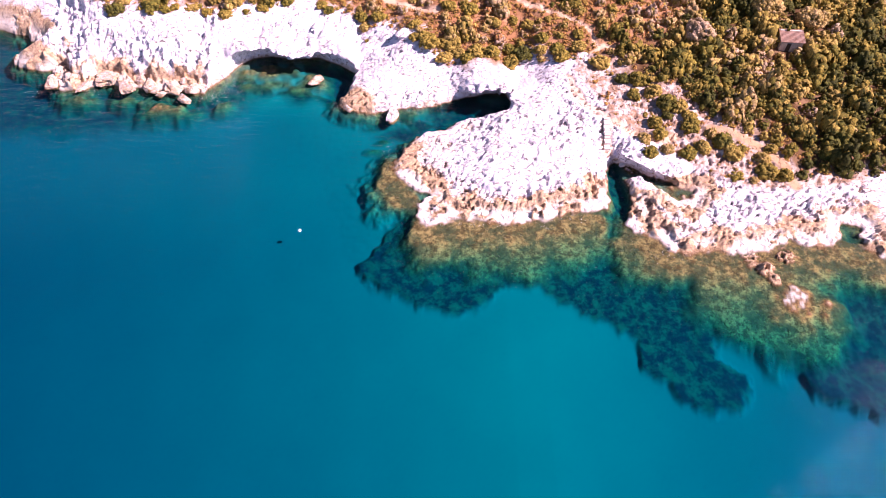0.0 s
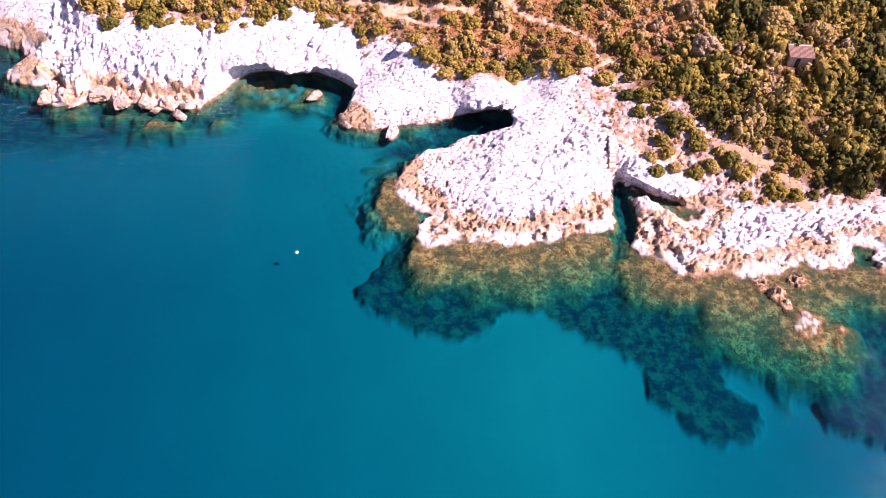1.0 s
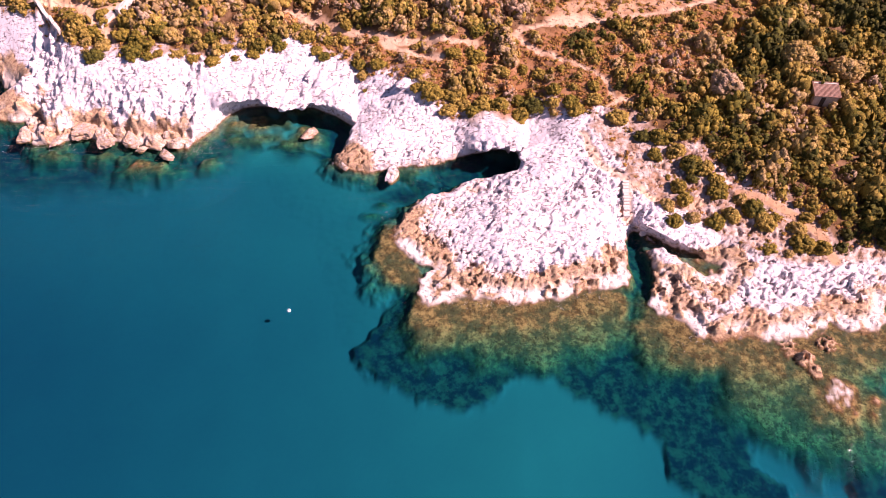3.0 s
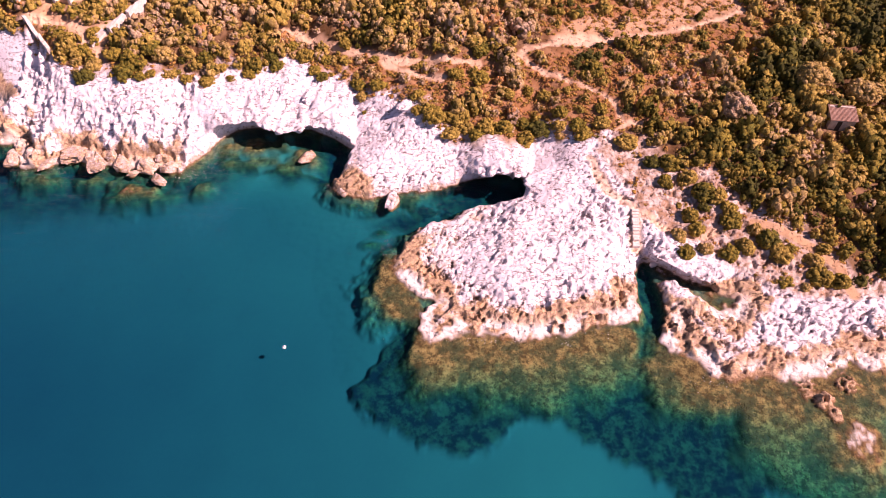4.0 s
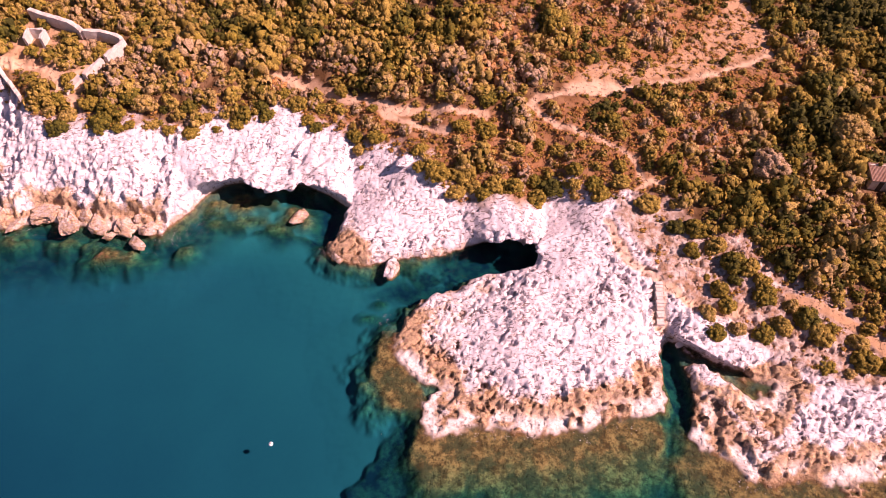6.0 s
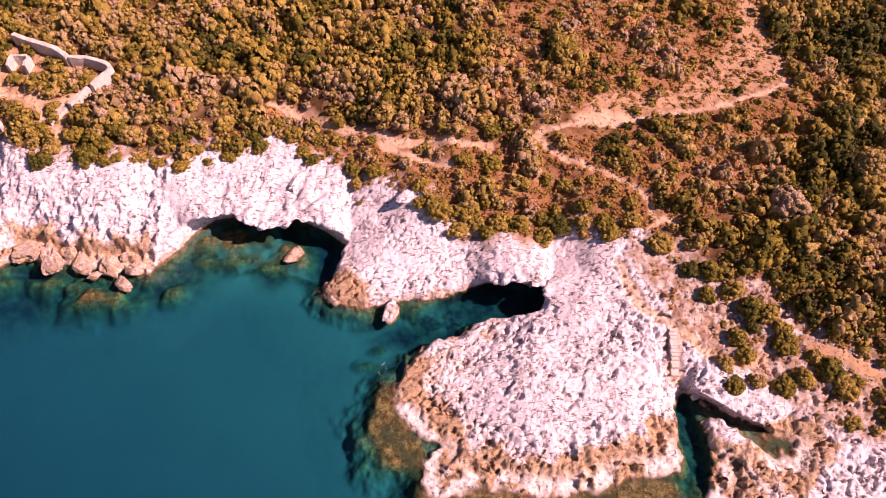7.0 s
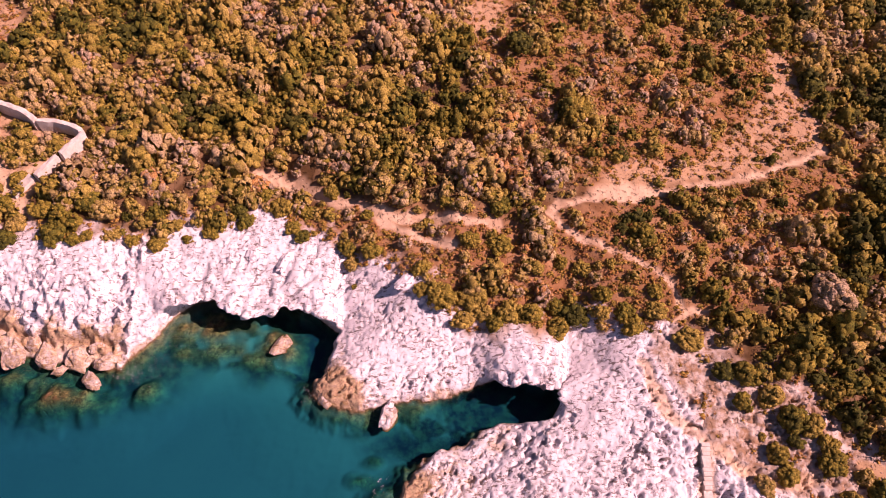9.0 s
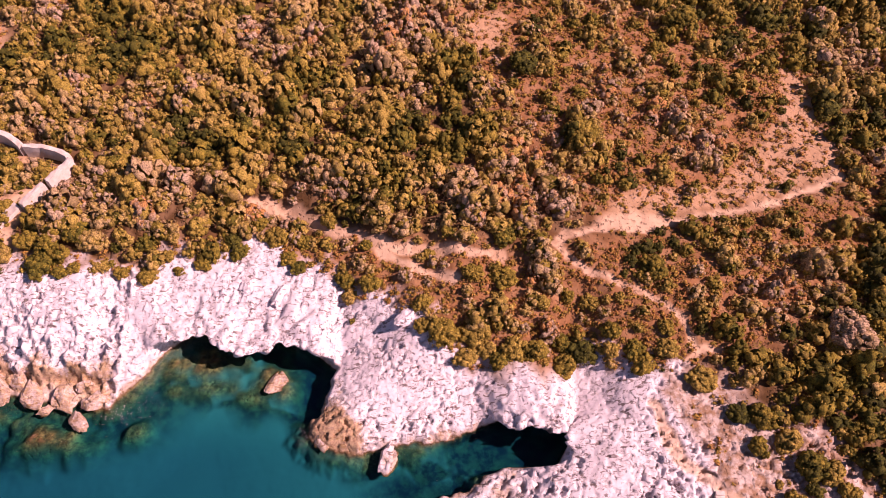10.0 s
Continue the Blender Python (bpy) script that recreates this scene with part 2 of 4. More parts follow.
def perlin(x, y, seed=0):
    ix, iy = np.floor(x), np.floor(y)
    fx, fy = x - ix, y - iy
    u, v = fx * fx * fx * (fx * (fx * 6 - 15) + 10), fy * fy * fy * (fy * (fy * 6 - 15) + 10)

    def corner(a, b):
        g = GRAD[lattice(ix + a, iy + b, seed)]
        return np.cos(g) * (fx - a) + np.sin(g) * (fy - b)
    low = corner(0, 0) * (1 - u) + corner(1, 0) * u
    high = corner(0, 1) * (1 - u) + corner(1, 1) * u
    return (low * (1 - v) + high * v) * 1.5


def fbm(x, y, octaves=4, seed=0, gain=0.5):
    out, a = 0, 1.0
    for k in range(octaves):
        out = out + a * perlin(x * 2 ** k + 13.7 * k, y * 2 ** k - 7.1 * k, seed + k)
        a *= gain
    return out


def ridged(x, y, octaves=4, seed=0):
    out, a = 0, 1.0
    for k in range(octaves):
        out = out + a * (1 - 2 * np.abs(perlin(x * 2 ** k, y * 2 ** k, seed + k)))
        a *= 0.5
    return out


def cellular(x, y, seed=0):
    """Distance to the nearest and the second nearest of scattered points."""
    ix, iy = np.floor(x), np.floor(y)
    d1, d2 = np.full(x.shape, 9.0), np.full(x.shape, 9.0)
    for a in (-1, 0, 1):
        for b in (-1, 0, 1):
            j = JIT[lattice(ix + a, iy + b, seed)]
            d = np.hypot(ix + a + j[..., 0] - x, iy + b + j[..., 1] - y)
            d2 = np.minimum(d2, np.maximum(d, d1))
            d1 = np.minimum(d1, d)
    return d1, d2


BALL = TABLE.normal(size=(65536, 3))
BALL /= np.linalg.norm(BALL, axis=1)[:, None]


def perlin3(p, seed=0):
    i = np.floor(p)
    f = p - i
    u = f * f * f * (f * (f * 6 - 15) + 10)
    out = 0
    for a in (0, 1):
        for b in (0, 1):
            for c in (0, 1):
                key = lattice(i[:, 0] + a + 57 * (i[:, 2] + c), i[:, 1] + b - 131 * (i[:, 2] + c), seed)
                dot = (BALL[key] * (f - [a, b, c])).sum(1)
                out = out + dot * np.where(a, u[:, 0], 1 - u[:, 0]) * np.where(b, u[:, 1], 1 - u[:, 1]) * np.where(c, u[:, 2], 1 - u[:, 2])
    return out * 1.6


def smooth(v, lo, hi):
    s = np.clip((v - lo) / (hi - lo), 0, 1)
    return s * s * (3 - 2 * s)


def line_distance(x, y, pts, closed=False):
    d = np.full(x.shape, 1e9)
    n = len(pts)
    for k in range(n if closed else n - 1):
        (ax, ay), (bx, by) = pts[k], pts[(k + 1) % n]
        dx, dy = bx - ax, by - ay
        s = np.clip(((x - ax) * dx + (y - ay) * dy) / (dx * dx + dy * dy), 0, 1)
        d = np.minimum(d, np.hypot(ax + s * dx - x, ay + s * dy - y))
    return d


def signed(x, y, pts):
    """Distance to a closed line, positive inside."""
    inside = np.zeros(x.shape, bool)
    n = len(pts)
    for k in range(n):
        (ax, ay), (bx, by) = pts[k], pts[(k + 1) % n]
        if ay == by:
            continue
        cross = (ay > y) != (by > y)
        inside ^= cross & (x < (bx - ax) * (y - ay) / (by - ay) + ax)
    return np.where(inside, 1, -1) * line_distance(x, y, pts, True)


# ---- the plan ----
COAST_WEST = [(-900, 150), (-300, 130), (-120, 112), (-90, 105), (-76.9, 103), (-71.3, 100.5), (-68.5, 98.8), (-71.5, 94.7), (-69.9, 92.3),
              (-63.9, 91.1), (-61, 86.8), (-56.8, 86.6), (-54.4, 88.0), (-50.1, 87.2), (-45.4, 86.0), (-41.4, 86.2), (-38.1, 85.8),
              (-35.2, 89.2), (-34.0, 92.2), (-31.5, 94.4), (-28.5, 95), (-24.6, 94.2), (-20.3, 94.6), (-17.0, 92.8), (-14.3, 90.2),
              (-14.9, 86), (-16.2, 83.2), (-14.8, 81.7), (-11, 80.9), (-5.8, 82.0), (-0.5, 82.6), (3.6, 84.2), (6.5, 85.6), (9.6, 85.4), (10.6, 82.2)]
CAPE = [(9.3, 79.9), (3.8, 79.7), (0.1, 76.9), (-2.8, 76.7), (-5.2, 74.2), (-7.5, 70.3), (-6.6, 67.5), (-4.2, 65.1), (-1.9, 64), (-4.0, 62.7),
        (-4.1, 60), (-2.4, 58.3), (1.9, 59.7), (6.3, 59.2), (10.1, 59.2), (12.6, 59.7), (17.8, 60.8), (22.4, 61.6), (23.1, 64.5), (23.6, 68),
        (24.6, 70.3)]
COAST_EAST = [(25.9, 69.6), (28.8, 67.7), (32.3, 65.8), (34.9, 64.3), (33.9, 62.9), (32.3, 62.9), (30.8, 64.6), (27.7, 67.0), (26.2, 66.9), (25.7, 63.8),
              (25.4, 61.6), (24.2, 59.0), (25.5, 57.6), (28.1, 56.4), (29.3, 54.2), (32, 53.2), (35.3, 53.9), (38.8, 53.6), (41.8, 54.1), (43.5, 55.2),
              (45.5, 56.2), (47.6, 54.7), (50.5, 54.9), (52.6, 56.4), (53.6, 58.9), (55.6, 58.6), (54.9, 54.6), (56.8, 52.9), (62, 52), (75, 47),
              (120, 40), (300, 30), (900, 0), (900, 2500), (-900, 2500)]
LAND = COAST_WEST + CAPE + COAST_EAST
REEF_SOUTH = [(-3.5, 62), (-4.9, 56), (-3.8, 53.2), (1.2, 53.2), (4.8, 51.6), (12, 51.2), (16.5, 52.6), (20.4, 54.6), (22.1, 58.8), (20, 63), (4, 63)]
REEF_WEST = [(-6, 71.6), (-8.1, 71.2), (-10.3, 66.7), (-9.1, 62.9), (-6.1, 61.4), (-3.4, 63), (-4, 68)]
REEF_EAST = [(25, 60.3), (23.6, 58.8), (22.8, 55), (22.8, 51.9), (26.2, 50), (31.4, 50), (32.1, 46.1), (34.4, 42.9), (38, 41.3), (40.5, 38.9),
             (43.8, 38.7), (48, 41.3), (49.3, 44.5), (47.2, 46.6), (47.4, 49.0), (51.7, 50.6), (56, 47.8), (64, 46), (70, 50), (50, 58), (34, 57)]
SEAGRASS = [(-3.9, 62.9), (-10.8, 53.1), (-9, 49.5), (-4.6, 48.2), (-1.7, 46.5), (2.5, 45.3), (6.2, 47.4), (8.5, 49.5), (12.1, 49.1), (15.4, 46.5),
            (19.4, 44.4), (23.2, 42), (22.5, 38.2), (26.1, 36), (27.2, 33.6), (30.6, 32.6), (34.1, 33.6), (35.2, 33.8), (35.6, 36.8), (33.6, 39.4),
            (33.2, 41.6), (38.8, 40.0), (42.4, 37.2), (43.4, 34.4), (46.0, 33.5), (50.3, 32.4), (62, 31), (80, 30), (80, 60), (20, 66)]
SEAGRASS_WEST = [(-95, 97), (-80, 84), (-68.1, 80), (-59.2, 79.3), (-50.9, 80.2), (-42.2, 80.2), (-36, 82.6), (-31.5, 84.0), (-30.2, 87), (-38, 90), (-60, 94), (-80, 106)]
BAY_WEED_SHADE = [(-34, 88), (-30, 86.5), (-26, 86), (-20, 85.6), (-16.5, 82), (-12, 79.2), (-4, 77.0), (-9.5, 73), (-10.5, 66), (-5, 66), (2, 78), (10, 86), (-20, 97), (-34, 93)]
SCRUB_EDGE = [(-300, 136), (-120, 121), (-82, 112), (-68.3, 108.5), (-60, 103.5), (-54.8, 98.6), (-50.9, 99.5), (-47.5, 99.3), (-44.7, 98.6), (-41.6, 99.3), (-37.7,
    99.2), (-35.2, 99.8), (-33.4, 101.8), (-31.3, 101.1), (-28.6, 100.9), (-26.0, 102.5), (-23.5, 104.2), (-19.6, 101.1), (-17.5, 100.3), (-14.7,
    99.7), (-11.7, 97.1), (-8.9, 96.2), (-4.9, 95.0), (-4.5, 92.3), (-2.2, 91.6), (-0.9, 89.6), (1.0, 89.1), (3.5, 88.9), (7.4, 89.8), (9.3, 88.8),
    (12.1, 89.8), (13.9, 90.9), (15.6, 89.0), (18.5, 87.8), (20.1, 87.9), (22.9, 86.5), (26.7, 86.6), (28.6, 82.7), (32.2, 82.5), (34.5, 81.0), (36.3,
    79.0), (38.0, 76.8), (41.0, 73.5), (44.0, 72.9), (46.3, 71.3), (48.4, 68.5), (49.9, 65.3), (60, 66.5), (80, 64), (300, 50), (900, 40), (900,
    2500), (-900, 2500)]
ROCK_EAST = [(20, 86), (23, 80), (23.8, 77), (26, 73.5), (31, 71.5), (34, 68.6), (38.5, 65.6), (44, 63.8), (50, 63.8), (60, 65.0), (60, 76), (40, 90), (24, 90)]
PATH_WEST = [(-25.4, 109.3), (-22.7, 109.2), (-19.7, 108.2), (-16.6, 106.3), (-12.9, 104.8), (-8.5, 102.9), (-5.8, 102.6), (-1.6, 102.1), (2.4, 101.3), (4.4,
    101.2)]
PATH_LOW = [(-12.2, 104.5), (-8.5, 101.8), (-5.0, 99.9), (-1.0, 98.4)]
PATH_EAST = [(11.6, 103.7), (10.2, 102.6), (12.4, 99.8), (15.6, 98.4), (18.1, 97.4), (20.0, 96.3), (22.0, 95.1), (23.4, 93.0), (24.3, 90.1), (21.5, 88.1), (20.2,
    87.2), (19.3, 84.8)]
PATH_SPUR = [(24.3, 90.1), (25.4, 90.6), (26.8, 90.2)]
PATH_SHORE = [(19.3, 84.8), (20.5, 79.5), (22.9, 77.6), (25.3, 75.4), (27.4, 73.9), (29.8, 72.8), (33.7, 72.8)]
STEPS_DOWN = [(23.9, 76.0), (23.6, 73.0), (23.6, 71.2)]
ROAD = [(10.6, 102.9), (15.1, 104.2), (19.5, 104.3), (23.8, 105.2), (28.1, 106.4), (33.9, 107.4), (40.2, 109.8), (44.9, 111.8)]
BARE_SLOPE = [(42.4, 130.8), (46.1, 127.1), (44.8, 119.6), (48.6, 114.1), (45.4, 112.2), (28.1, 107.0), (15.3, 104.3), (17.9, 109.3), (22.0, 110.2), (29.5, 110.5),
    (35.5, 115.9), (40.4, 122.1)]
SOIL_TRACK = [(38.5, 74.2), (41.2, 73.0), (43.6, 71.5), (45.9, 69.7), (47.5, 67.6), (48.6, 64.4)]
DRY_SLOPE = [(-3.1, 145.3), (41.1, 138), (46, 128), (45, 114), (32.9, 107.5), (15.2, 105.8), (9.8, 113.8), (3.0, 124.3)]
DRY_SEA = [(-24, 104), (-14, 96), (-3, 94.5), (8, 90.5), (20, 89), (32, 91), (46, 100), (50, 112), (28, 105), (8, 102), (-8, 104)]
CLEARING = [(-0.6, 139.1), (6.5, 139.2), (6, 131), (1.6, 129.9)]
TERRACE = [(-70, 139), (-66, 128.5), (-61.2, 127.4), (-60.6, 131), (-63, 137)]
YARD = [(-63, 118.5), (-55.5, 116.0), (-49, 113.2), (-47.8, 111.8), (-52.2, 102.5), (-57, 103.5), (-62.5, 108.5), (-65, 112)]
YARD_PATH = [(-65, 110.4), (-61.5, 110.0), (-57.2, 108.8), (-54.5, 106.8), (-52.1, 108.4)]
YARD_FOOT = [(-54.5, 106.8), (-54.6, 104.3), (-52.2, 103.6), (-51.3, 101.8)]

WALL_NORTH = [(-62.1, 118.6), (-60.1, 117.8), (-57.4, 116.8), (-55.2, 115.9), (-53.4, 114.6), (-53.1, 114.6), (-51.0, 114.6), (-49.0, 114.1), (-47.5, 113.4)]
WALL_EAST = [(-47.2, 113.2), (-48.3, 111.1), (-49.0, 109.7), (-49.2, 109.3), (-50.1, 107.9), (-51.0, 106.5), (-53.1, 104.0)]
WALL_FRONT = [(-64.9, 109.7), (-59.9, 104.2)]
WALL_ROOM = [(-61.3, 113.1), (-61.0, 114.7), (-58.7, 114.6), (-58.8, 112.8)]

# hill heights along y: behind the western cliff, on the low point, on the cape and in the east
HILL_Y = (-3000, 50, 58, 65, 72, 80, 86, 90, 94, 98, 102, 106, 118, 131, 170, 300, 900, 3000)
HILL_WEST = (0.8, 0.8, 0.8, 0.8, 0.8, 1.0, 3.2, 4.3, 5.2, 5.8, 6.9, 8.3, 10.2, 12.3, 18.5, 33, 60, 80)
HILL_POINT = (0.8, 0.8, 0.8, 0.8, 0.8, 1.3, 2.0, 3.0, 5.6, 7.0, 7.8, 8.5, 10.4, 12.6, 18.5, 33, 60, 80)
HILL_CAPE = (0.8, 0.9, 1.3, 2.0, 2.7, 3.6, 4.3, 5.3, 6.5, 7.3, 8.0, 8.6, 10.4, 12.6, 18.5, 33, 60, 80)
HILL_EAST = (0.7, 0.8, 1.0, 1.3, 2.9, 4.2, 5.1, 5.7, 6.6, 7.2, 7.8, 8.4, 9.8, 12.0, 17.5, 32, 58, 80)


def arches(x, y):
    """Where the shore overhangs: the brow over the bay and the sea cave."""
    bay = smooth(x, -38, -30.5) * (1 - smooth(x, -16, -13.2)) * (1 - smooth(y, 97, 104)) * smooth(y, 88, 91)
    cave = smooth(x, 0.0, 7.5) * (1 - smooth(x, 10.0, 12.0)) * (1 - smooth(y, 88, 94)) * smooth(y, 81.2, 82.6)
    return bay, cave


def slab_face(x, y):
    """The smooth slab that leans over the rocky inlet."""
    u, v = (x - 29.5) * 0.84 - (y - 69.0) * 0.54, (x - 29.5) * 0.54 + (y - 69.0) * 0.84
    return (1 - smooth(np.abs(u), 3.2, 5.4)) * (1 - smooth(np.abs(v), 1.6, 3.4))


def blocks(x, y, seed):
    """Broken rock: for each place how far it is from the joint, its block's own level and its block's tilt."""
    ix, iy = np.floor(x), np.floor(y)
    d1, d2 = np.full(x.shape, 9.0), np.full(x.shape, 9.0)
    key, ox, oy = np.zeros(x.shape, np.int64), np.zeros(x.shape), np.zeros(x.shape)
    for a in (-1, 0, 1):
        for b in (-1, 0, 1):
            k = lattice(ix + a, iy + b, seed)
            dx, dy = x - ix - a - JIT[k, 0], y - iy - b - JIT[k, 1]
            d = np.hypot(dx, dy)
            d2 = np.minimum(d2, np.maximum(d, d1))
            first = d < d1
            key, ox, oy, d1 = np.where(first, k, key), np.where(first, dx, ox), np.where(first, dy, oy), np.where(first, d, d1)
    turn = GRAD[key]
    level = JIT[(key * 7 + 3) & 65535, 0] - 0.5
    return d2 - d1, level, np.cos(turn) * ox + np.sin(turn) * oy


def field(x, y):
    """Ground height and the cover of each place."""
    wx = x + 0.45 * perlin(x / 8, y / 8, 11)
    wy = y + 0.45 * perlin(x / 8, y / 8, 21)
    d = signed(wx, wy, LAND)
    d = d + (0.35 * perlin(x / 2.6, y / 2.6, 14) + 0.4 * perlin(x / 1.2, y / 1.2, 15) + 0.2 * perlin(x / 0.6, y / 0.6, 16)) * np.exp(-np.maximum(d, 0) / 0.9) * (1 - np.maximum(*arches(x, y + 3)))
    west, cape, east = smooth(-x, 22, 36), smooth(x, 0, 9), smooth(x, 23, 33)
    hill = np.interp(y, HILL_Y, HILL_WEST) * west + np.interp(y, HILL_Y, HILL_POINT) * (1 - west)
    hill = hill * (1 - cape) + np.interp(y, HILL_Y, HILL_CAPE) * cape
    hill = hill * (1 - east) + np.interp(y, HILL_Y, HILL_EAST) * east
    hill = hill - 0.03 * np.clip(x - 40, 0, 30) * smooth(y, 75, 90)
    brow = arches(x, y)
    lift = 0.7 + 0.3 * west + 1.5 * np.maximum(*brow) + 1.7 * slab_face(x, y)
    lift = lift + 1.5 * (1 - smooth(np.hypot((x - 11.5) / 6.0, (y - 80.5) / 4.5), 0.5, 1.2)) * (1 - brow[1]) + 1.0 * (1 - smooth(np.hypot(x - 23.5, y - 74.5), 2.0, 4.5))
    grade = 0.36 + 0.10 * smooth(y, 78, 85) * (1 - east) + 0.22 * west
    bench = smooth(-x, 36, 40) * (1 - smooth(-x, 62, 66)) * 2.4 + smooth(69 - y, 0, 4) * smooth(x, -9, -6) * (1 - smooth(x, 21, 24)) * 1.9
    bench = bench + smooth(x, 23, 25) * (1 - smooth(x, 29.5, 32)) * (1 - smooth(y, 62, 64)) * 2.2 + smooth(x, 30, 33) * (1 - smooth(y, 55, 58)) * 0.8
    step = np.maximum(d - bench, 0)
    shelf = smooth(d, 0, 0.5) * smooth(bench, 0.1, 0.6) * (0.34 + 1.1 * np.maximum(fbm(x / 1.3, y / 1.3, 4, 161), -0.12))
    cliff = np.where(d > 0, lift * smooth(step, 0, 0.7) + grade * np.maximum(step - 0.3, 0) + shelf, 0)
    cliff = cliff * (1 + 0.22 * perlin(x / 7, y / 7, 31)) + 0.6 * smooth(d, 1, 4) * fbm(x / 7, y / 7, 2, 33)
    k = 0.5
    land = -k * np.log(np.exp(-np.minimum(cliff, 30) / k) + np.exp(-np.minimum(hill, 30 + 0 * hill) / k))
    land = np.where(hill > 20, hill, land)
    land = np.maximum(land, np.where(d > 0, 0.06 * np.minimum(d, 8), 0))
    # cover
    scrub = signed(x + 0.8 * perlin(x / 3, y / 3, 41), y + 0.8 * perlin(x / 3, y / 3, 42), SCRUB_EDGE)
    soil = smooth(scrub + 1.6 * perlin(x / 1.8, y / 1.8, 43), 0.2, 2.6)
    track = 1 - smooth(line_distance(wx, wy, SOIL_TRACK), 0.5, 1.2)
    soil = np.maximum(soil, track)
    soil = soil * (1 - np.maximum(*arches(x, y + 2)) * (1 - smooth(d, 5.0, 8.5)))
    gravel = smooth(signed(wx, wy, ROCK_EAST), -0.6, 1.0)
    rock = (1 - soil) * (1 - 0.45 * gravel)
    dry = np.maximum.reduce([smooth(signed(wx, wy, q), -2.5, 2.5) for q in (DRY_SLOPE, DRY_SEA)])
    bare = np.maximum.reduce([smooth(signed(wx, wy, q), -0.7, 0.9) for q in (BARE_SLOPE, CLEARING, TERRACE)] + [track])
    yard = smooth(signed(x, y, YARD), -0.2, 0.8)
    jx, jy = x + 0.5 * perlin(x / 2.2, y / 2.2, 51), y + 0.5 * perlin(x / 2.2, y / 2.2, 52)
    trod = 0
    for line, w in ((PATH_WEST, 0.62), (PATH_LOW, 0.5), (PATH_EAST, 0.42), (PATH_SPUR, 0.4), (ROAD, 0.5), (YARD_PATH, 0.8), (YARD_FOOT, 0.6)):
        trod = np.maximum(trod, 1 - smooth(line_distance(jx, jy, line), w * 0.6, w * 1.5))
    trod = trod * (0.65 + 0.35 * smooth(perlin(x / 2.6, y / 2.6, 57) + 0.5 * perlin(x / 0.9, y / 0.9, 58), -0.3, 0.15))
    wide = 1 - smooth(np.hypot((jx - 19.5) / 4.6, (jy - 105.0) / 1.4), 0.75, 1.1)
    trod = np.maximum(trod, wide)
    foot = np.maximum.reduce([1 - smooth(line_distance(jx, jy, q), 0.4, 0.95) for q in (PATH_SHORE, STEPS_DOWN)])
    litter_shade = soil * (1 - np.maximum(bare, 0.12 * dry)) * (0.75 + 0.25 * smooth(perlin(x / 2, y / 2, 61), -0.3, 0.2))
    # relief of the naked rock: tilted blocks, joints, and sharp pits
    k1 = cellular(wx / 0.85, wy / 0.75, 75)[0]
    qx, qy = x + 0.35 * perlin(x / 1.1, y / 1.1, 72), y + 0.35 * perlin(x / 1.1, y / 1.1, 73)
    u, v = qx * 0.85 + qy * 0.53, qy * 0.85 - qx * 0.53
    e1, h1, t1 = blocks(u / 2.3, v / 1.3, 71)
    e2, h2, t2 = blocks(u / 0.95, v / 0.62, 76)
    h3 = blocks(qx / 0.42, qy / 0.42, 79)[1]
    torn = smooth(fbm(x / 5, y / 5, 3, 99), -0.30, 0.40)
    neck = 1 - smooth(np.hypot((x - 14.5) / 6.0, (y - 82.5) / 6.5), 0.55, 1.15)
    rough = (0.30 + 0.75 * torn) * (1 - 0.75 * neck) * (1 - 0.68 * west) * (1 - 0.8 * slab_face(x, y)) * (1 + 0.6 * east) * (1 - 0.35 * smooth(y, 82, 86)) * (1 - 0.5 * np.maximum(*brow))
    joint = -0.45 * (1 - smooth(e1, 0.0, 0.11)) * smooth(perlin(x / 4, y / 4, 77), -0.2, 0.2)
    minor = -0.20 * (1 - smooth(e2, 0.0, 0.16)) * smooth(perlin(x / 2.3, y / 2.3, 78), -0.1, 0.2)
    pits = -0.42 * smooth(perlin(u / 1.5, v / 0.55, 85) + 0.4 * perlin(qx / 0.4, qy / 0.4, 86), 0.30, 0.44)
    relief = 0.16 * h1 + 0.12 * t1 + 0.13 * h2 + 0.06 * t2 + 0.05 * h3 + joint + minor + pits + 0.20 * fbm(x / 6, y / 6, 3, 88)
    relief = relief * rough
    near = smooth(d, 0.0, 1.2)
    land = land + near * rock * relief + (1 - rock) * near * (0.10 * fbm(x / 1.5, y / 1.5, 3, 91) + 0.35 * fbm(x / 12, y / 12, 2, 95))
    land = land - 0.12 * trod - 0.18 * foot * near
    land = np.where(d > 0.5, np.maximum(land, 0.12), land)
    # sea bed
    off = np.maximum(-d, 0)
    rag = 1.4 * fbm(x / 4.0, y / 4.0, 4, 103, 0.5)
    reef = np.maximum.reduce([smooth(signed(wx, wy, q) + rag, -2.7, 1.0) for q in (REEF_SOUTH, REEF_WEST, REEF_EAST)])
    fringe = 1 - smooth(off, 0.4, 1.6 + 1.2 * smooth(perlin(x / 7, y / 7, 101), -0.2, 0.4))
    sx, sy = x + 1.1 * fbm(x / 5, y / 5, 3, 111), y + 0.9 * fbm(x / 5, y / 5, 3, 121)
    weed = smooth(signed(sx, sy, SEAGRASS) + 0.35 * fbm(x / 1.4, y / 1.4, 3, 127), -0.5, 0.5)
    weed_w = smooth(signed(sx, sy, SEAGRASS_WEST), -3.0, 2.0) * 0.9
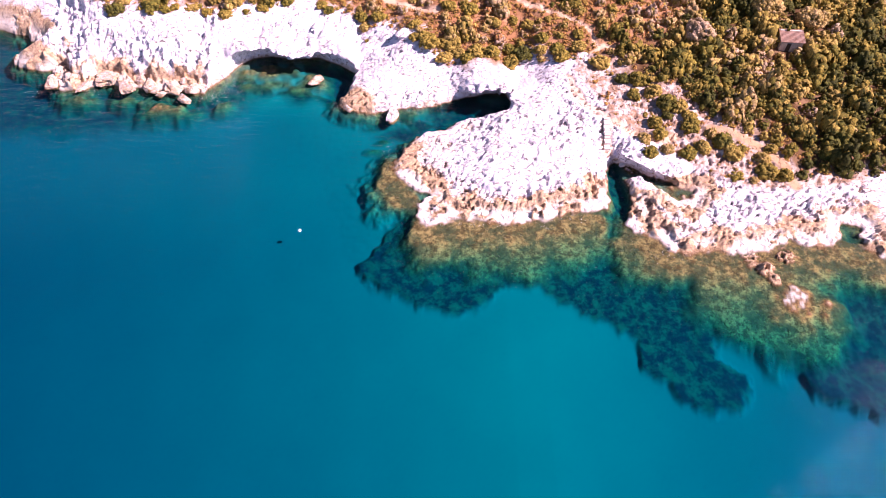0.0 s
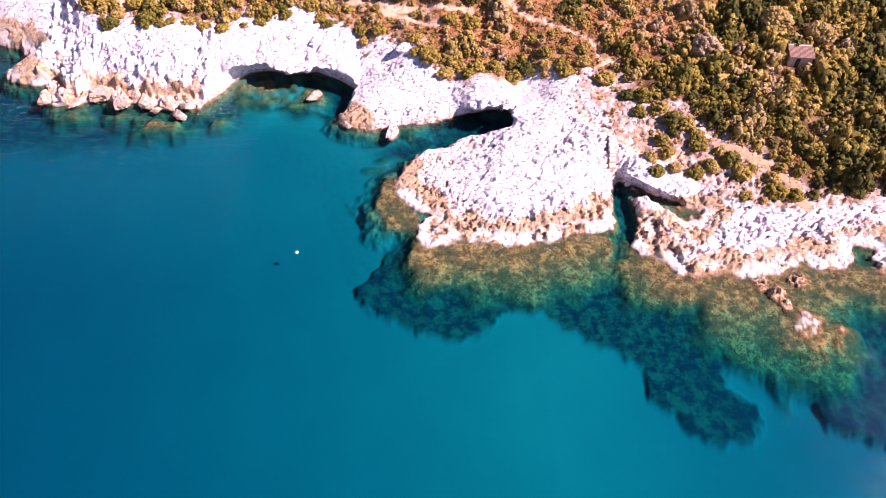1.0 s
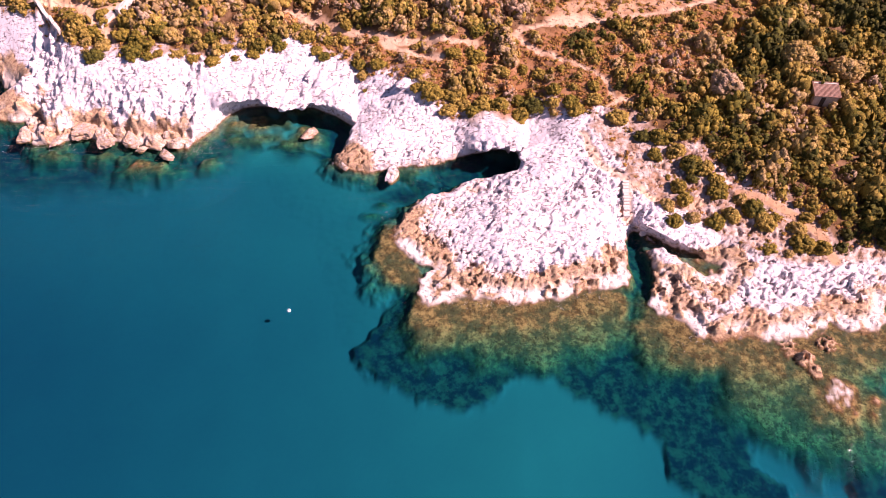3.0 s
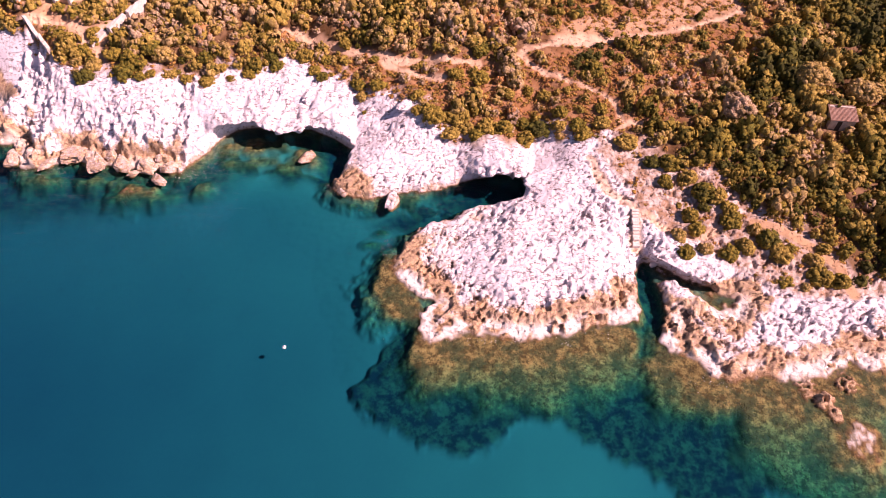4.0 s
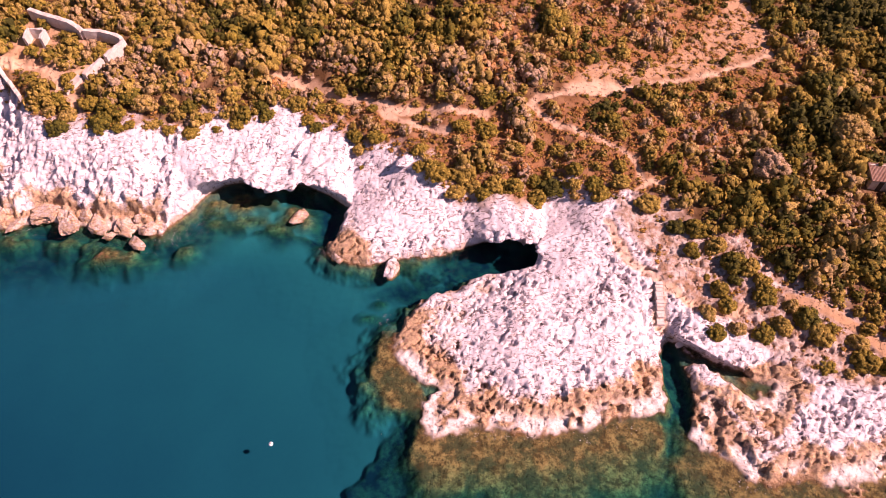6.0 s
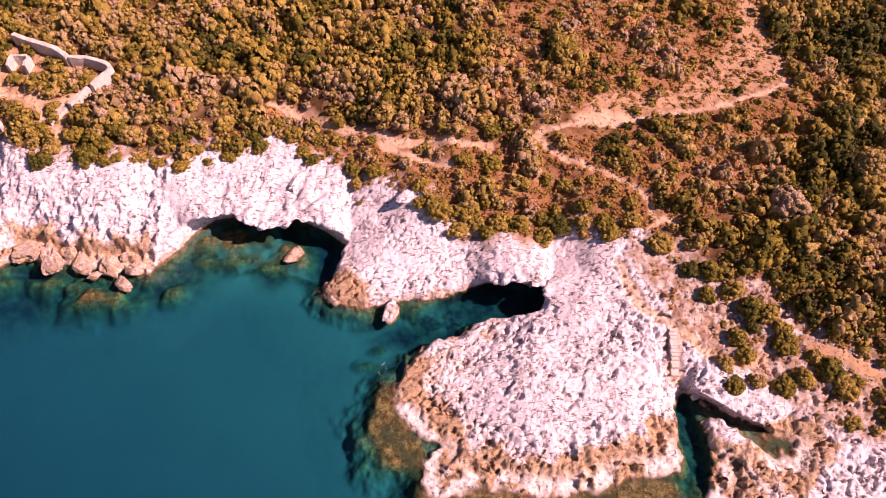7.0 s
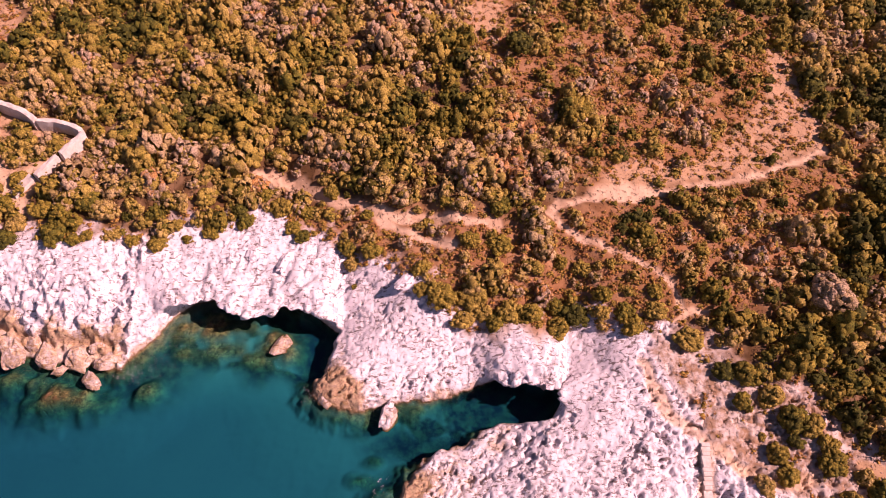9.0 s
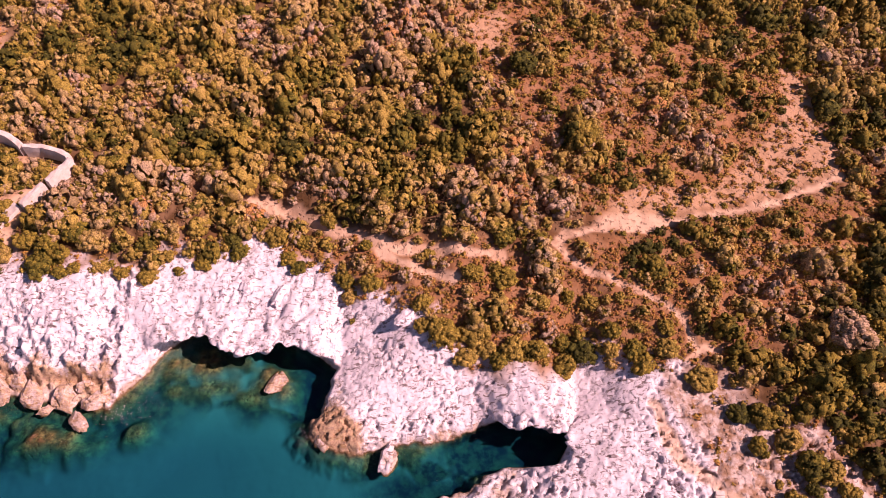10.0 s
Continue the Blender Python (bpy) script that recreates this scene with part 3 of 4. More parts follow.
    # weed near the bay's cliffs, also painting their shade on the water
    weed_shade = smooth(signed(sx, sy, BAY_WEED_SHADE), -1.5, 1.0) * smooth(fbm(x / 3.5, y / 3.5, 3, 125) + 0.25, -0.1, 0.35)
    # cave mouth, bay wall and point: deep weedy bed, darkened as painted shade
    hollow = 1 - smooth(np.hypot((sx - 5) / 8.0, (sy - 82) / 3.2), 0.7, 1.2)
    hollow = np.maximum(hollow, 1 - smooth(np.hypot((sx + 16.5) / 3.0, (sy - 89.5) / 5.0), 0.6, 1.2))
    hollow = np.maximum(hollow, 1 - smooth(np.hypot((sx + 4.5) / 5.5, (sy - 77.6) / 1.9), 0.5, 1.3))
    # the inlet channel's shaded deep water, painted dark through the weed colour
    inlet = 1 - smooth(np.hypot((wx - 24.5) / 1.4, (wy - 65.0) / 8.0), 0.7, 1.2)
    weed = np.maximum.reduce([weed, weed_w, weed_shade, hollow, inlet])
    lump = fbm(x / 1.6, y / 1.6, 4, 131)
    sand_depth = 2.3 + 0.16 * np.minimum(off, 10) + 0.10 * np.clip(8 - x, 0, 75) * (1 - 0.45 * smooth(y, 50, 75)) + 0.045 * np.clip(38 - y, 0, 70) + 0.10 * np.clip(x - 12, 0, 40) * (1 - smooth(y, 34, 50))
    bed = -sand_depth + 0.15 * fbm(x / 9, y / 9, 2, 135)
    weed_bed = 0.5 * bed - 1.4 + 0.16 * lump - 1.2 * hollow
    bed = bed * (1 - weed) + weed_bed * weed
    back = smooth(x, -39, -35) * (1 - smooth(x, -20, -16)) * smooth(y, 80, 88)
    bed = bed * (1 - back) + np.maximum(bed, -2.1) * back
    reef_bed = -0.06 + (0.13 * lump + 0.14 * (0.45 - k1)) * smooth(reef, 0.5, 0.95) - 0.05 * np.minimum(off, 3) - 0.20 * np.clip(off - 3, 0, 9)
    channel = 1 - smooth(np.hypot((wx - 24.5) / 1.1, (wy - 66.0) / 6.0), 0.7, 1.2)
    hollow = np.maximum(hollow, channel)
    inner = np.maximum(reef, 0.75 * fringe) * (1 - 0.9 * hollow)
    bed = bed * (1 - inner) + reef_bed * inner
    bed = np.where(off > 0, np.minimum(bed, -0.10 - 0.08 * smooth(off, 0, 1.5)), bed)
    for px, py, rx, ry, top in ((-43.6, 82.6, 5.0, 2.7, -0.08), (-34.2, 83.4, 2.2, 1.4, -0.8), (-29.0, 91.2, 5.6, 2.8, -0.05), (-27.0, 88.6, 3.2, 1.5, -0.8), (-20.8, 89.2, 3.0, 2.2, -0.1),
                                (-23.5, 87.6, 1.6, 1.0, -0.9), (-31.5, 88.2, 1.7, 1.0, -0.9), (-10.1, 73.8, 1.5, 0.8, -2.4), (-8.8, 75.8, 1.1, 0.7, -2.4), (-50, 84.6, 3.5, 1.4, -0.5), (-57.5, 84.8, 4.0, 1.5, -0.5), (27.3, 68.7, 1.8, 1.3, 0.10), (29.8, 67.0, 2.2, 1.3, 0.10), (32.3, 65.3, 2.4, 1.6, 0.10), (34.0, 63.9, 2.0, 1.6, 0.0), (44.2, 45.4, 5.5, 4.2, 0.0), (40.5, 51.0, 3.0, 2.5, 0.0)):
        q = np.hypot((wx - px) / rx, (wy - py) / ry)
        on = (1 - smooth(q + 0.35 * fbm(x / 2.6, y / 2.6, 2, 133), 0.15, 1.5)) * (off > 0)
        bed = bed * (1 - on) + (top + 0.35 * lump * smooth(on, 0.4, 0.9) - 0.15) * on
        inner = np.maximum(inner, on)
    # low outer rocks that just break the surface
    for px, py, r, h, jag in ((41.2, 51.2, 1.1, 0.45, 1.3), (41.9, 49.6, 0.9, 0.25, 0.9), (43.9, 47.2, 2.0, 0.02, 0.06), (42.2, 46.0, 1.0, 0.0, 0.06), (44.2, 53.2, 1.6, 0.1, 0.7), (39.8, 52.8, 1.2, 0.1, 0.8)):
        q = np.hypot(wx - px, wy - py) / r + 0.35 * lump
        on = (1 - smooth(q, 0.35, 1.25)) * (off > 0)
        bed = bed * (1 - on) + (h + jag * (ridged(x / 0.9, y / 0.7, 3, 171) - 0.9) * 0.5) * on
    bed = np.where(bed < -0.12, -0.12 + 0.42 * (bed + 0.12), bed)
    mixed = smooth(d, -0.35, 0.12)
    z = bed * (1 - mixed) + land * mixed
    band = np.exp(-((d - 0.9) / 0.95) ** 2) * smooth(perlin(x / 3.5, y / 3.5, 141) + 0.25 + 0.4 * perlin(x / 0.9, y / 0.9, 142), -0.1, 0.2)
    south = smooth(66 - y, 0, 3) * smooth(x, -8, -4) + smooth(-x - 38, 0, 8) * 0.6 + (1 - smooth(np.hypot(x + 5, y - 66.5), 2.5, 4)) + (1 - smooth(np.hypot(x - 43.5, y - 46.6), 1.5, 3)) * 1.0
    salty = 1 - smooth(np.hypot(x - 43.6, (y - 46.6) * 1.2) + 0.8 * lump, 1.2, 2.6)
    stain = (1 - smooth(d + 1.5 * fbm(x / 2.5, y / 2.5, 4, 145), 1.6, 5.5)) * (1 - 0.8 * (1 - smooth(np.hypot(x - 28.5, y - 66.3), 1.5, 3.2))) * np.clip(0.25 + smooth(68 - y, 0, 3) + 1.1 * smooth(-x, 36, 42) + 0.7 * (1 - smooth(np.hypot(x + 14, y - 82.5), 2, 5)) + 0.8 * (1 - smooth(np.hypot(x + 5, y - 69), 3, 7)), 0, 1)
    salt = np.clip(band * np.clip(south, 0, 1), 0, 1)
    z = z - salt * mixed * np.clip(z - 0.2, 0, 0.9) * 0.85
    salt = np.maximum(salt, 0.75 * salty * (z > -0.1) * smooth(perlin(x / 0.6, y / 0.6, 143), -0.25, 0.2))
    cover = {"soil": np.maximum(soil, 0.0), "litter_shade": litter_shade * (1 - yard), "trod": np.maximum(trod * soil, 0.8 * foot), "gravel": gravel * (1 - soil),
             "salt": salt, "stain": stain, "reef": inner, "weed": weed, "rock": rock, "dry": dry, "bare": bare, "yard": yard, "scrub": scrub, "d": d}
    return z, cover


def mesh_from(name, verts, faces, mats, smooth_faces=True, attrs=None):
    """A mesh from arrays; faces all have the same number of corners."""
    me = bpy.data.meshes.new(name)
    k = faces.shape[1]
    me.vertices.add(len(verts))
    me.vertices.foreach_set("co", np.ascontiguousarray(verts, np.float32).ravel())
    me.loops.add(faces.size)
    me.loops.foreach_set("vertex_index", np.ascontiguousarray(faces, np.int32).ravel())
    me.polygons.add(len(faces))
    me.polygons.foreach_set("loop_start", np.arange(0, faces.size, k, dtype=np.int32))
    me.polygons.foreach_set("loop_total", np.full(len(faces), k, np.int32))
    me.polygons.foreach_set("use_smooth", np.broadcast_to(np.asarray(smooth_faces, bool), len(faces)).copy())
    for a, v in (attrs or {}).items():
        me.attributes.new(a, "FLOAT", "POINT").data.foreach_set("value", np.ascontiguousarray(v, np.float32).ravel())
    me.update(calc_edges=True)
    me.validate()
    for m in mats if isinstance(mats, (list, tuple)) else (mats,):
        me.materials.append(m)
    return me


def spread(*parts):
    return np.concatenate([np.arange(a, b, s) for a, b, s in parts])


# ---- ground and sea ----
gx = np.concatenate([[-3000, -1500, -800, -450, -300, -220, -170, -140], spread((-120, -74, 1.0), (-74, 58, 0.16), (58, 122, 1.0)), [122, 140, 170, 220, 300, 450, 800, 1500, 3000]])
gy = np.concatenate([[-3000, -1500, -800, -400, -200, -100, -60], spread((-40, 28, 2.0), (28, 50, 0.5), (50, 104, 0.16), (104, 116, 0.5), (116, 180, 1.2)), [182, 190, 205, 230, 280, 400, 700, 1500, 3000]])
GX, GY = np.meshgrid(gx, gy)
GZ, COVER = field(GX, GY)


def overhang(x, y, z, d):
    """Lets the brow of the bay's arch and of the sea cave lean out over the water."""
    bay, cave = arches(x, y)
    brow = 4.3 * bay * (0.85 + 0.34 * smooth(x, -28.5, -26.8) * (1 - smooth(x, -21.2, -19.4)) + 0.35 * perlin(x / 4.2, y / 8, 151) + 0.12 * perlin(x / 1.5, y / 4, 152))
    cave = 4.6 * cave * (1 + 0.12 * perlin(x / 2.2, y / 5, 153))
    slab = 1.5 * slab_face(x, y) * smooth(d, 0.1, 0.9) * (1 - smooth(d, 1.2, 5.0))
    side = 1.6 * (1 - smooth(np.hypot((x - 11.2) / 2.2, (y - 82.2) / 2.0), 0.3, 1.2))
    rise = smooth(d, 0.1, 1.4) * (1 - smooth(d, 1.6, 8.5))
    lean = np.maximum(brow, cave) * rise
    return x - side * rise - 0.54 * slab, y - lean - 0.84 * slab, z + 0.55 * smooth(lean, 0.4, 2.2) * (1 - smooth(d, 1.0, 4.0))


OX, OY, OZ = overhang(GX, GY, GZ, COVER["d"])


def weather(x, y, z, rock, d):
    """Knobs, ledges and pits of the naked limestone, pushed out along the rock's own face."""
    p = np.stack([x, y, z], -1)
    du, dv = np.gradient(p, axis=1), np.gradient(p, axis=0)
    n = np.cross(du, dv)
    n /= np.linalg.norm(n, axis=2)[..., None] + 1e-9
    amp = rock * smooth(d, 0.0, 0.8) * (np.abs(x) < 82) * (y < 110) * (y > 40)
    on = amp > 0.03
    q, a = p[on], amp[on]
    long = np.maximum(np.linalg.norm(du, axis=2), np.linalg.norm(dv, axis=2))[on]
    even = np.clip(0.4 / long, 0, 1)
    bay, cave = (b[on] for b in arches(x, y + 3))
    q2 = q + 0.35 * np.stack([perlin3(q / 1.3, 5), perlin3(q / 1.3, 6), perlin3(q / 1.3, 7)], 1)
    lumps = 0.24 * (0.35 - np.abs(perlin3(q2 / 2.8, 1))) + 0.08 * (0.35 - np.abs(perlin3(q2 / 0.8, 2))) + 0.065 * perlin3(q / 0.42, 3)
    holes = -0.42 * smooth(perlin3(q2 @ np.array([[0.75, 0.6, 0], [-0.9, 1.15, 0], [0, 0, 0.9]]) / 0.66, 4), 0.33, 0.50)
    cracks = -0.45 * (1 - smooth(np.abs(perlin3(q2 / 2.6, 8)), 0.0, 0.05)) * smooth(perlin3(q / 5, 9), -0.05, 0.25)
    broad = 0.45 * perlin3(q / 1.7, 13) + 0.34 * perlin3(q / 0.9, 14)
    lumps = 0.7 * np.where(lumps > 0.02, 0.02 + 0.45 * (lumps - 0.02), 1.2 * lumps - 0.004) + cracks
    wear = (0.4 + 0.95 * smooth(perlin3(q / 6.5, 12), -0.3, 0.35)) * (1 - 0.55 * smooth(q[:, 1], 82, 86))
    p[on] += n[on] * ((lumps + holes) * a * wear * even + 1.0 * broad * a * np.maximum(bay, cave) * smooth(q[:, 2], 0.8, 2.0))[:, None]
    return p[..., 0], p[..., 1], np.where(on & (p[..., 2] < 0.06), 0.06, p[..., 2])


OX, OY, OZ = weather(OX, OY, OZ, COVER["rock"], COVER["d"])
ny, nx = GX.shape
idx = np.arange(nx * ny).reshape(ny, nx)
quads = np.stack([idx[:-1, :-1], idx[:-1, 1:], idx[1:, 1:], idx[1:, :-1]], -1).reshape(-1, 4)
ground_mesh = mesh_from("ground", np.stack([OX, OY, OZ], -1).reshape(-1, 3), quads, M_GROUND, True,
                        {a: COVER[a] for a in ("soil", "litter_shade", "trod", "gravel", "salt", "stain", "reef", "weed", "dry")})
ground = tagged(new("ground", ground_mesh), "pale pitted limestone coast rising to brown scrubland, with sea bed", "ground", kind="structure")


def height(x, y):
    """Ground height at a place, from the sheet's own grid."""
    i = int(np.clip(np.searchsorted(gx, x) - 1, 0, nx - 2))
    j = int(np.clip(np.searchsorted(gy, y) - 1, 0, ny - 2))
    u, v = (x - gx[i]) / (gx[i + 1] - gx[i]), (y - gy[j]) / (gy[j + 1] - gy[j])
    return float((GZ[j, i] * (1 - u) + GZ[j, i + 1] * u) * (1 - v) + (GZ[j + 1, i] * (1 - u) + GZ[j + 1, i + 1] * u) * v)


def cover_at(name, x, y):
    i = np.clip(np.searchsorted(gx, x) - 1, 0, nx - 2)
    j = np.clip(np.searchsorted(gy, y) - 1, 0, ny - 2)
    return COVER[name][j, i]


wxs = np.concatenate([[-3000, -1000, -400, -200], np.arange(-120, 121, 4.0), [200, 400, 1000, 3000]])
wys = np.concatenate([[-3000, -1000, -400, -150], np.arange(-60, 125, 4.0), [130]])
WX, WY = np.meshgrid(wxs, wys)
wid = np.arange(WX.size).reshape(WX.shape)
sea_quads = np.stack([wid[:-1, :-1], wid[:-1, 1:], wid[1:, 1:], wid[1:, :-1]], -1).reshape(-1, 4)
sea_mesh = mesh_from("sea", np.stack([WX, WY, 0 * WX], -1).reshape(-1, 3), sea_quads, M_SEA)
sea = tagged(new("sea", sea_mesh), "clear turquoise sea with fine wind ripples", "water", kind="structure")
sea.visible_shadow = False                       # daylight reaches the sea bed


# ---- shrubs ----
def part(name, bm, material, parent, label=""):
    """Links a bmesh as one mesh object under a thing or a part."""
    me = bpy.data.meshes.new(name)
    bm.to_mesh(me)
    bm.free()
    me.materials.append(material)
    ob = new(name, me)
    ob.parent = parent
    if label:
        ob["label"] = label
    return ob


def icosphere(level):
    bm = bmesh.new()
    bmesh.ops.create_icosphere(bm, subdivisions=level, radius=1)
    v = np.array([q.co[:] for q in bm.verts])
    f = np.array([[q.index for q in t.verts] for t in bm.faces])
    bm.free()
    return v, f


CLUMP, CORE, ROUND_CORE = icosphere(1), icosphere(2), icosphere(3)


def crown_arrays(seed, core, clumps, leaves, leaf=0.17, tall=0.85, lobes=9, clump=0.24, base=-0.1, low=-0.3):
    """A leafy crown about 1 m in radius standing on z = 0: a core toned darker as painted inner shade, angular clumps
    of foliage over it, and loose sprays of leaves.
    """
    r = np.random.RandomState(seed)
    a = r.uniform(0, 2 * math.pi, lobes)
    dist = np.sqrt(r.uniform(0, 1, lobes)) * 0.62
    centre = np.stack([np.cos(a) * dist, np.sin(a) * dist, r.uniform(0.1, 0.55, lobes) * (1.1 - dist)], 1)
    size = r.uniform(0.30, 0.52, lobes)

    def reach(way):
        """How far the crown goes out along each way from its middle."""
        b = way @ centre.T
        disc = b * b - (centre ** 2).sum(1)[None] + size[None] ** 2
        t = np.where(disc > 0, b + np.sqrt(np.maximum(disc, 0)), 0.28)
        return t.max(1)

    def ways(n, low):
        w = r.normal(size=(n * 4, 3))
        w /= np.linalg.norm(w, axis=1)[:, None]
        return w[w[:, 2] > low][:n]
    v, f = core
    body = v * (reach(v) * 0.74)[:, None]
    f = f[body[f][:, :, 2].max(1) > base]
    used = np.unique(f)
    back = np.zeros(len(body), int)
    back[used] = np.arange(len(used))
    verts, faces, off = [body[used]], [back[f]], len(used)
    cv, cf = CLUMP
    mid = cv[cf].mean(1)
    for w in ways(clumps, -0.15):
        at = w * reach(w[None])[0] * r.uniform(0.80, 0.98)
        s = clump * r.uniform(0.65, 1.3)
        q = cv * r.uniform(0.65, 1.30, (12, 1)) * s * r.uniform(0.8, 1.2, 3) + at
        g = cf[mid @ w > low]
        verts.append(q)
        faces.append(g + off)
        off += 12
    n1 = off
    way = ways(leaves, -0.2)
    at = way * (reach(way) * r.uniform(0.90, 1.16, len(way)))[:, None]
    tilt = way + r.normal(size=way.shape) * 0.5
    tilt /= np.linalg.norm(tilt, axis=1)[:, None]
    side = np.cross(tilt, r.normal(size=way.shape))
    side /= np.linalg.norm(side, axis=1)[:, None]
    up = np.cross(side, tilt)
    s = (leaf * r.uniform(0.6, 1.3, len(way)))[:, None]
    verts.append(np.stack([at - side * s * 0.5 - up * s * 0.3, at + side * s * 0.5 - up * s * 0.3 + tilt * s * 0.15, at + up * s * 0.75], 1).reshape(-1, 3))
    faces.append(np.arange(len(way))[:, None] * 3 + n1 + [0, 1, 2])
    verts = np.concatenate(verts)
    verts[:, 2] *= tall
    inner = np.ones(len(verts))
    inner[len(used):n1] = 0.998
    inner[:len(used)] = 0.4                     # core toned darker to paint the shade inside, living leaves outside
    return verts, np.concatenate(faces), inner


SINGLE = [crown_arrays(100 + k, ROUND_CORE, 90, 420, 0.10, 0.78 + 0.08 * (k % 4), 9 + k % 4, 0.19) for k in range(8)]
MASSED = [crown_arrays(200 + k, CORE, 22, 105, 0.14, 0.8 + 0.08 * (k % 4), 8 + k % 4, 0.235, 0.12, 0.02) for k in range(10)]
TUFT = [crown_arrays(300 + k, CLUMP, 2, 20, 0.36, 0.75, 5, 0.28, 0.0, 0.0) for k in range(6)]


def make_shrub(k, tone):
    """One shrub, about 1 m in crown radius: stems and a crown."""
    v, f, inner = SINGLE[k]
    root = new("shrub")
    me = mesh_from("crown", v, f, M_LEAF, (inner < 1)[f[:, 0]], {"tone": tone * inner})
    crown = new("crown", me)
    crown.parent = root
    r = random.Random(k)
    bm = bmesh.new()
    for s in range(4):
        a = s * 1.57 + r.random()
        m = Matrix.Translation((0.05 * math.cos(a), 0.05 * math.sin(a), 0.08)) @ Euler((0, 0.5 + 0.3 * r.random(), a)).to_matrix().to_4x4() @ Matrix.Translation((0, 0, 0.15))
        bmesh.ops.create_cone(bm, cap_ends=True, segments=6, radius1=0.05, radius2=0.02, depth=0.55, matrix=m)
    part("stem", bm, M_BARK, root)
    return root


SHRUBS_EAST = [
    (24.0, 87.3, 1.7), (27.2, 83.6, 1.3), (29.3, 83.4, 1.6), (28.4, 80.3, 1.1), (31.2, 81.0, 1.5), (32.9, 78.7, 1.7), (34.8, 78.0, 1.4), (35.8, 76.1, 1.1), (29.7, 77.1, 0.5), (32.7, 76.5, 0.8), (35.8, 74.3, 1.5), (30.7, 75.3, 1.3), (31.3, 73.4, 1.3), (28.7, 72.2, 1.2), (29.3, 69.8, 1.3), (31.7, 70.3, 1.0), (34.7, 69.8, 1.3), (36.8, 70.9, 1.4), (39.6, 71.5, 1.6), (40.9, 69.7, 1.5), (42.3, 70.3, 0.9), (44.7, 68.9, 1.3), (46.2, 70.3, 1.0), (44.8, 66.6, 1.6), (47.1, 66.2, 1.5), (40.9, 66.1, 1.1), (43.1, 65.4, 0.7), (38.4, 73.1, 1.0)]
SHRUBS_MID = [
    (-13.4, 99.6, 1.4), (-10.4, 98.9, 1.5), (-12.8, 97.9, 1.1), (0.0, 90.4, 1.5), (3.9, 90.2, 1.5), (5.5, 91.1, 1.7), (-2.2, 92.7, 1.8), (-4.5, 93.2, 1.0), (1.0, 92.9, 1.9), (2.3, 91.2, 1.2), (7.4, 90.9, 1.5), (10.6, 89.8, 1.6), (12.6, 91.2, 1.8), (10.4, 92.1, 1.4), (18.7, 89.0, 1.4), (18.0, 90.8, 1.3), (15.6, 90.8, 1.0), (21.1, 90.5, 1.4), (21.3, 92.7, 1.1), (4.3, 98.2, 1.7), (1.0, 99.0, 1.3), (-15.8, 106.8, 1.1), (-4.5, 95.7, 1.1), (10.1, 100.8, 0.8), (4.5, 103.4, 1.4), (20.8, 99.3, 1.8), (8.2, 95.9, 1.1), (11.3, 96.7, 1.0), (13.8, 96.0, 1.4), (17.0, 96.1, 0.8), (15.7, 92.5, 1.2), (-12.3, 94.9, 0.4)]
SHRUBS_WEST = [
    (-50.0, 102.8, 1.7), (-47.1, 102.1, 1.7), (-44.0, 103.6, 1.7), (-42.2, 102.7, 1.6), (-47.4, 100.0, 1.8), (-45.3, 99.2, 1.0), (-43.7, 99.6, 0.9), (-40.9, 100.4, 1.0), (-38.8, 99.9, 1.0), (-35.9, 99.6, 1.2), (-39.7, 102.4, 0.8), (-36.3, 103.0, 1.4), (-32.5, 100.4, 0.8), (-29.9, 101.4, 1.2), (-26.8, 104.2, 1.3), (-25.9, 102.8, 1.2), (-22.0, 104.8, 1.6), (-20.3, 102.1, 1.2), (-18.5, 104.4, 1.1), (-53.7, 106.9, 1.2), (-54.6, 103.9, 1.4), (-53.4, 99.1, 1.6), (-52.3, 101.0, 1.3), (-24.0, 106.5, 1.2), (-18.9, 101.1, 0.9), (-33.4, 103.7, 0.9), (-34.0, 102.0, 0.9), (-11.3, 103.1, 0.9), (-4.0, 101.9, 0.9)]
shrub_kinds = {}
placed = []
rs = random.Random(5)
for group, rows in (("shrubs on the eastern rock slope", SHRUBS_EAST), ("shrubs above the sea cave", SHRUBS_MID), ("shrubs along the western cliff top", SHRUBS_WEST)):
    for x, y, r in rows:
        k = rs.randrange(8)
        m = Matrix.LocRotScale((x, y, height(x, y) - 0.06 * r), Euler((0, 0, rs.uniform(0, 6.28))), (r * rs.uniform(0.95, 1.15), r * rs.uniform(0.95, 1.15), r * rs.uniform(0.9, 1.15)))
        if k not in shrub_kinds:
            s = make_shrub(k, 0.16 + 0.042 * k)
            s.matrix_basis = m
            shrub_kinds[k] = s
        else:
            s = copy_thing(shrub_kinds[k], Matrix())
            s.matrix_basis = m
        size = "large" if r > 1.6 else "small" if r < 1.1 else "rounded"
        tagged(s, size + " dense olive-green maquis shrub on the " + ("pale gravelly slope" if y < 82 else "cliff-top soil"), "shrub", group)
        placed.append((x, y, r))


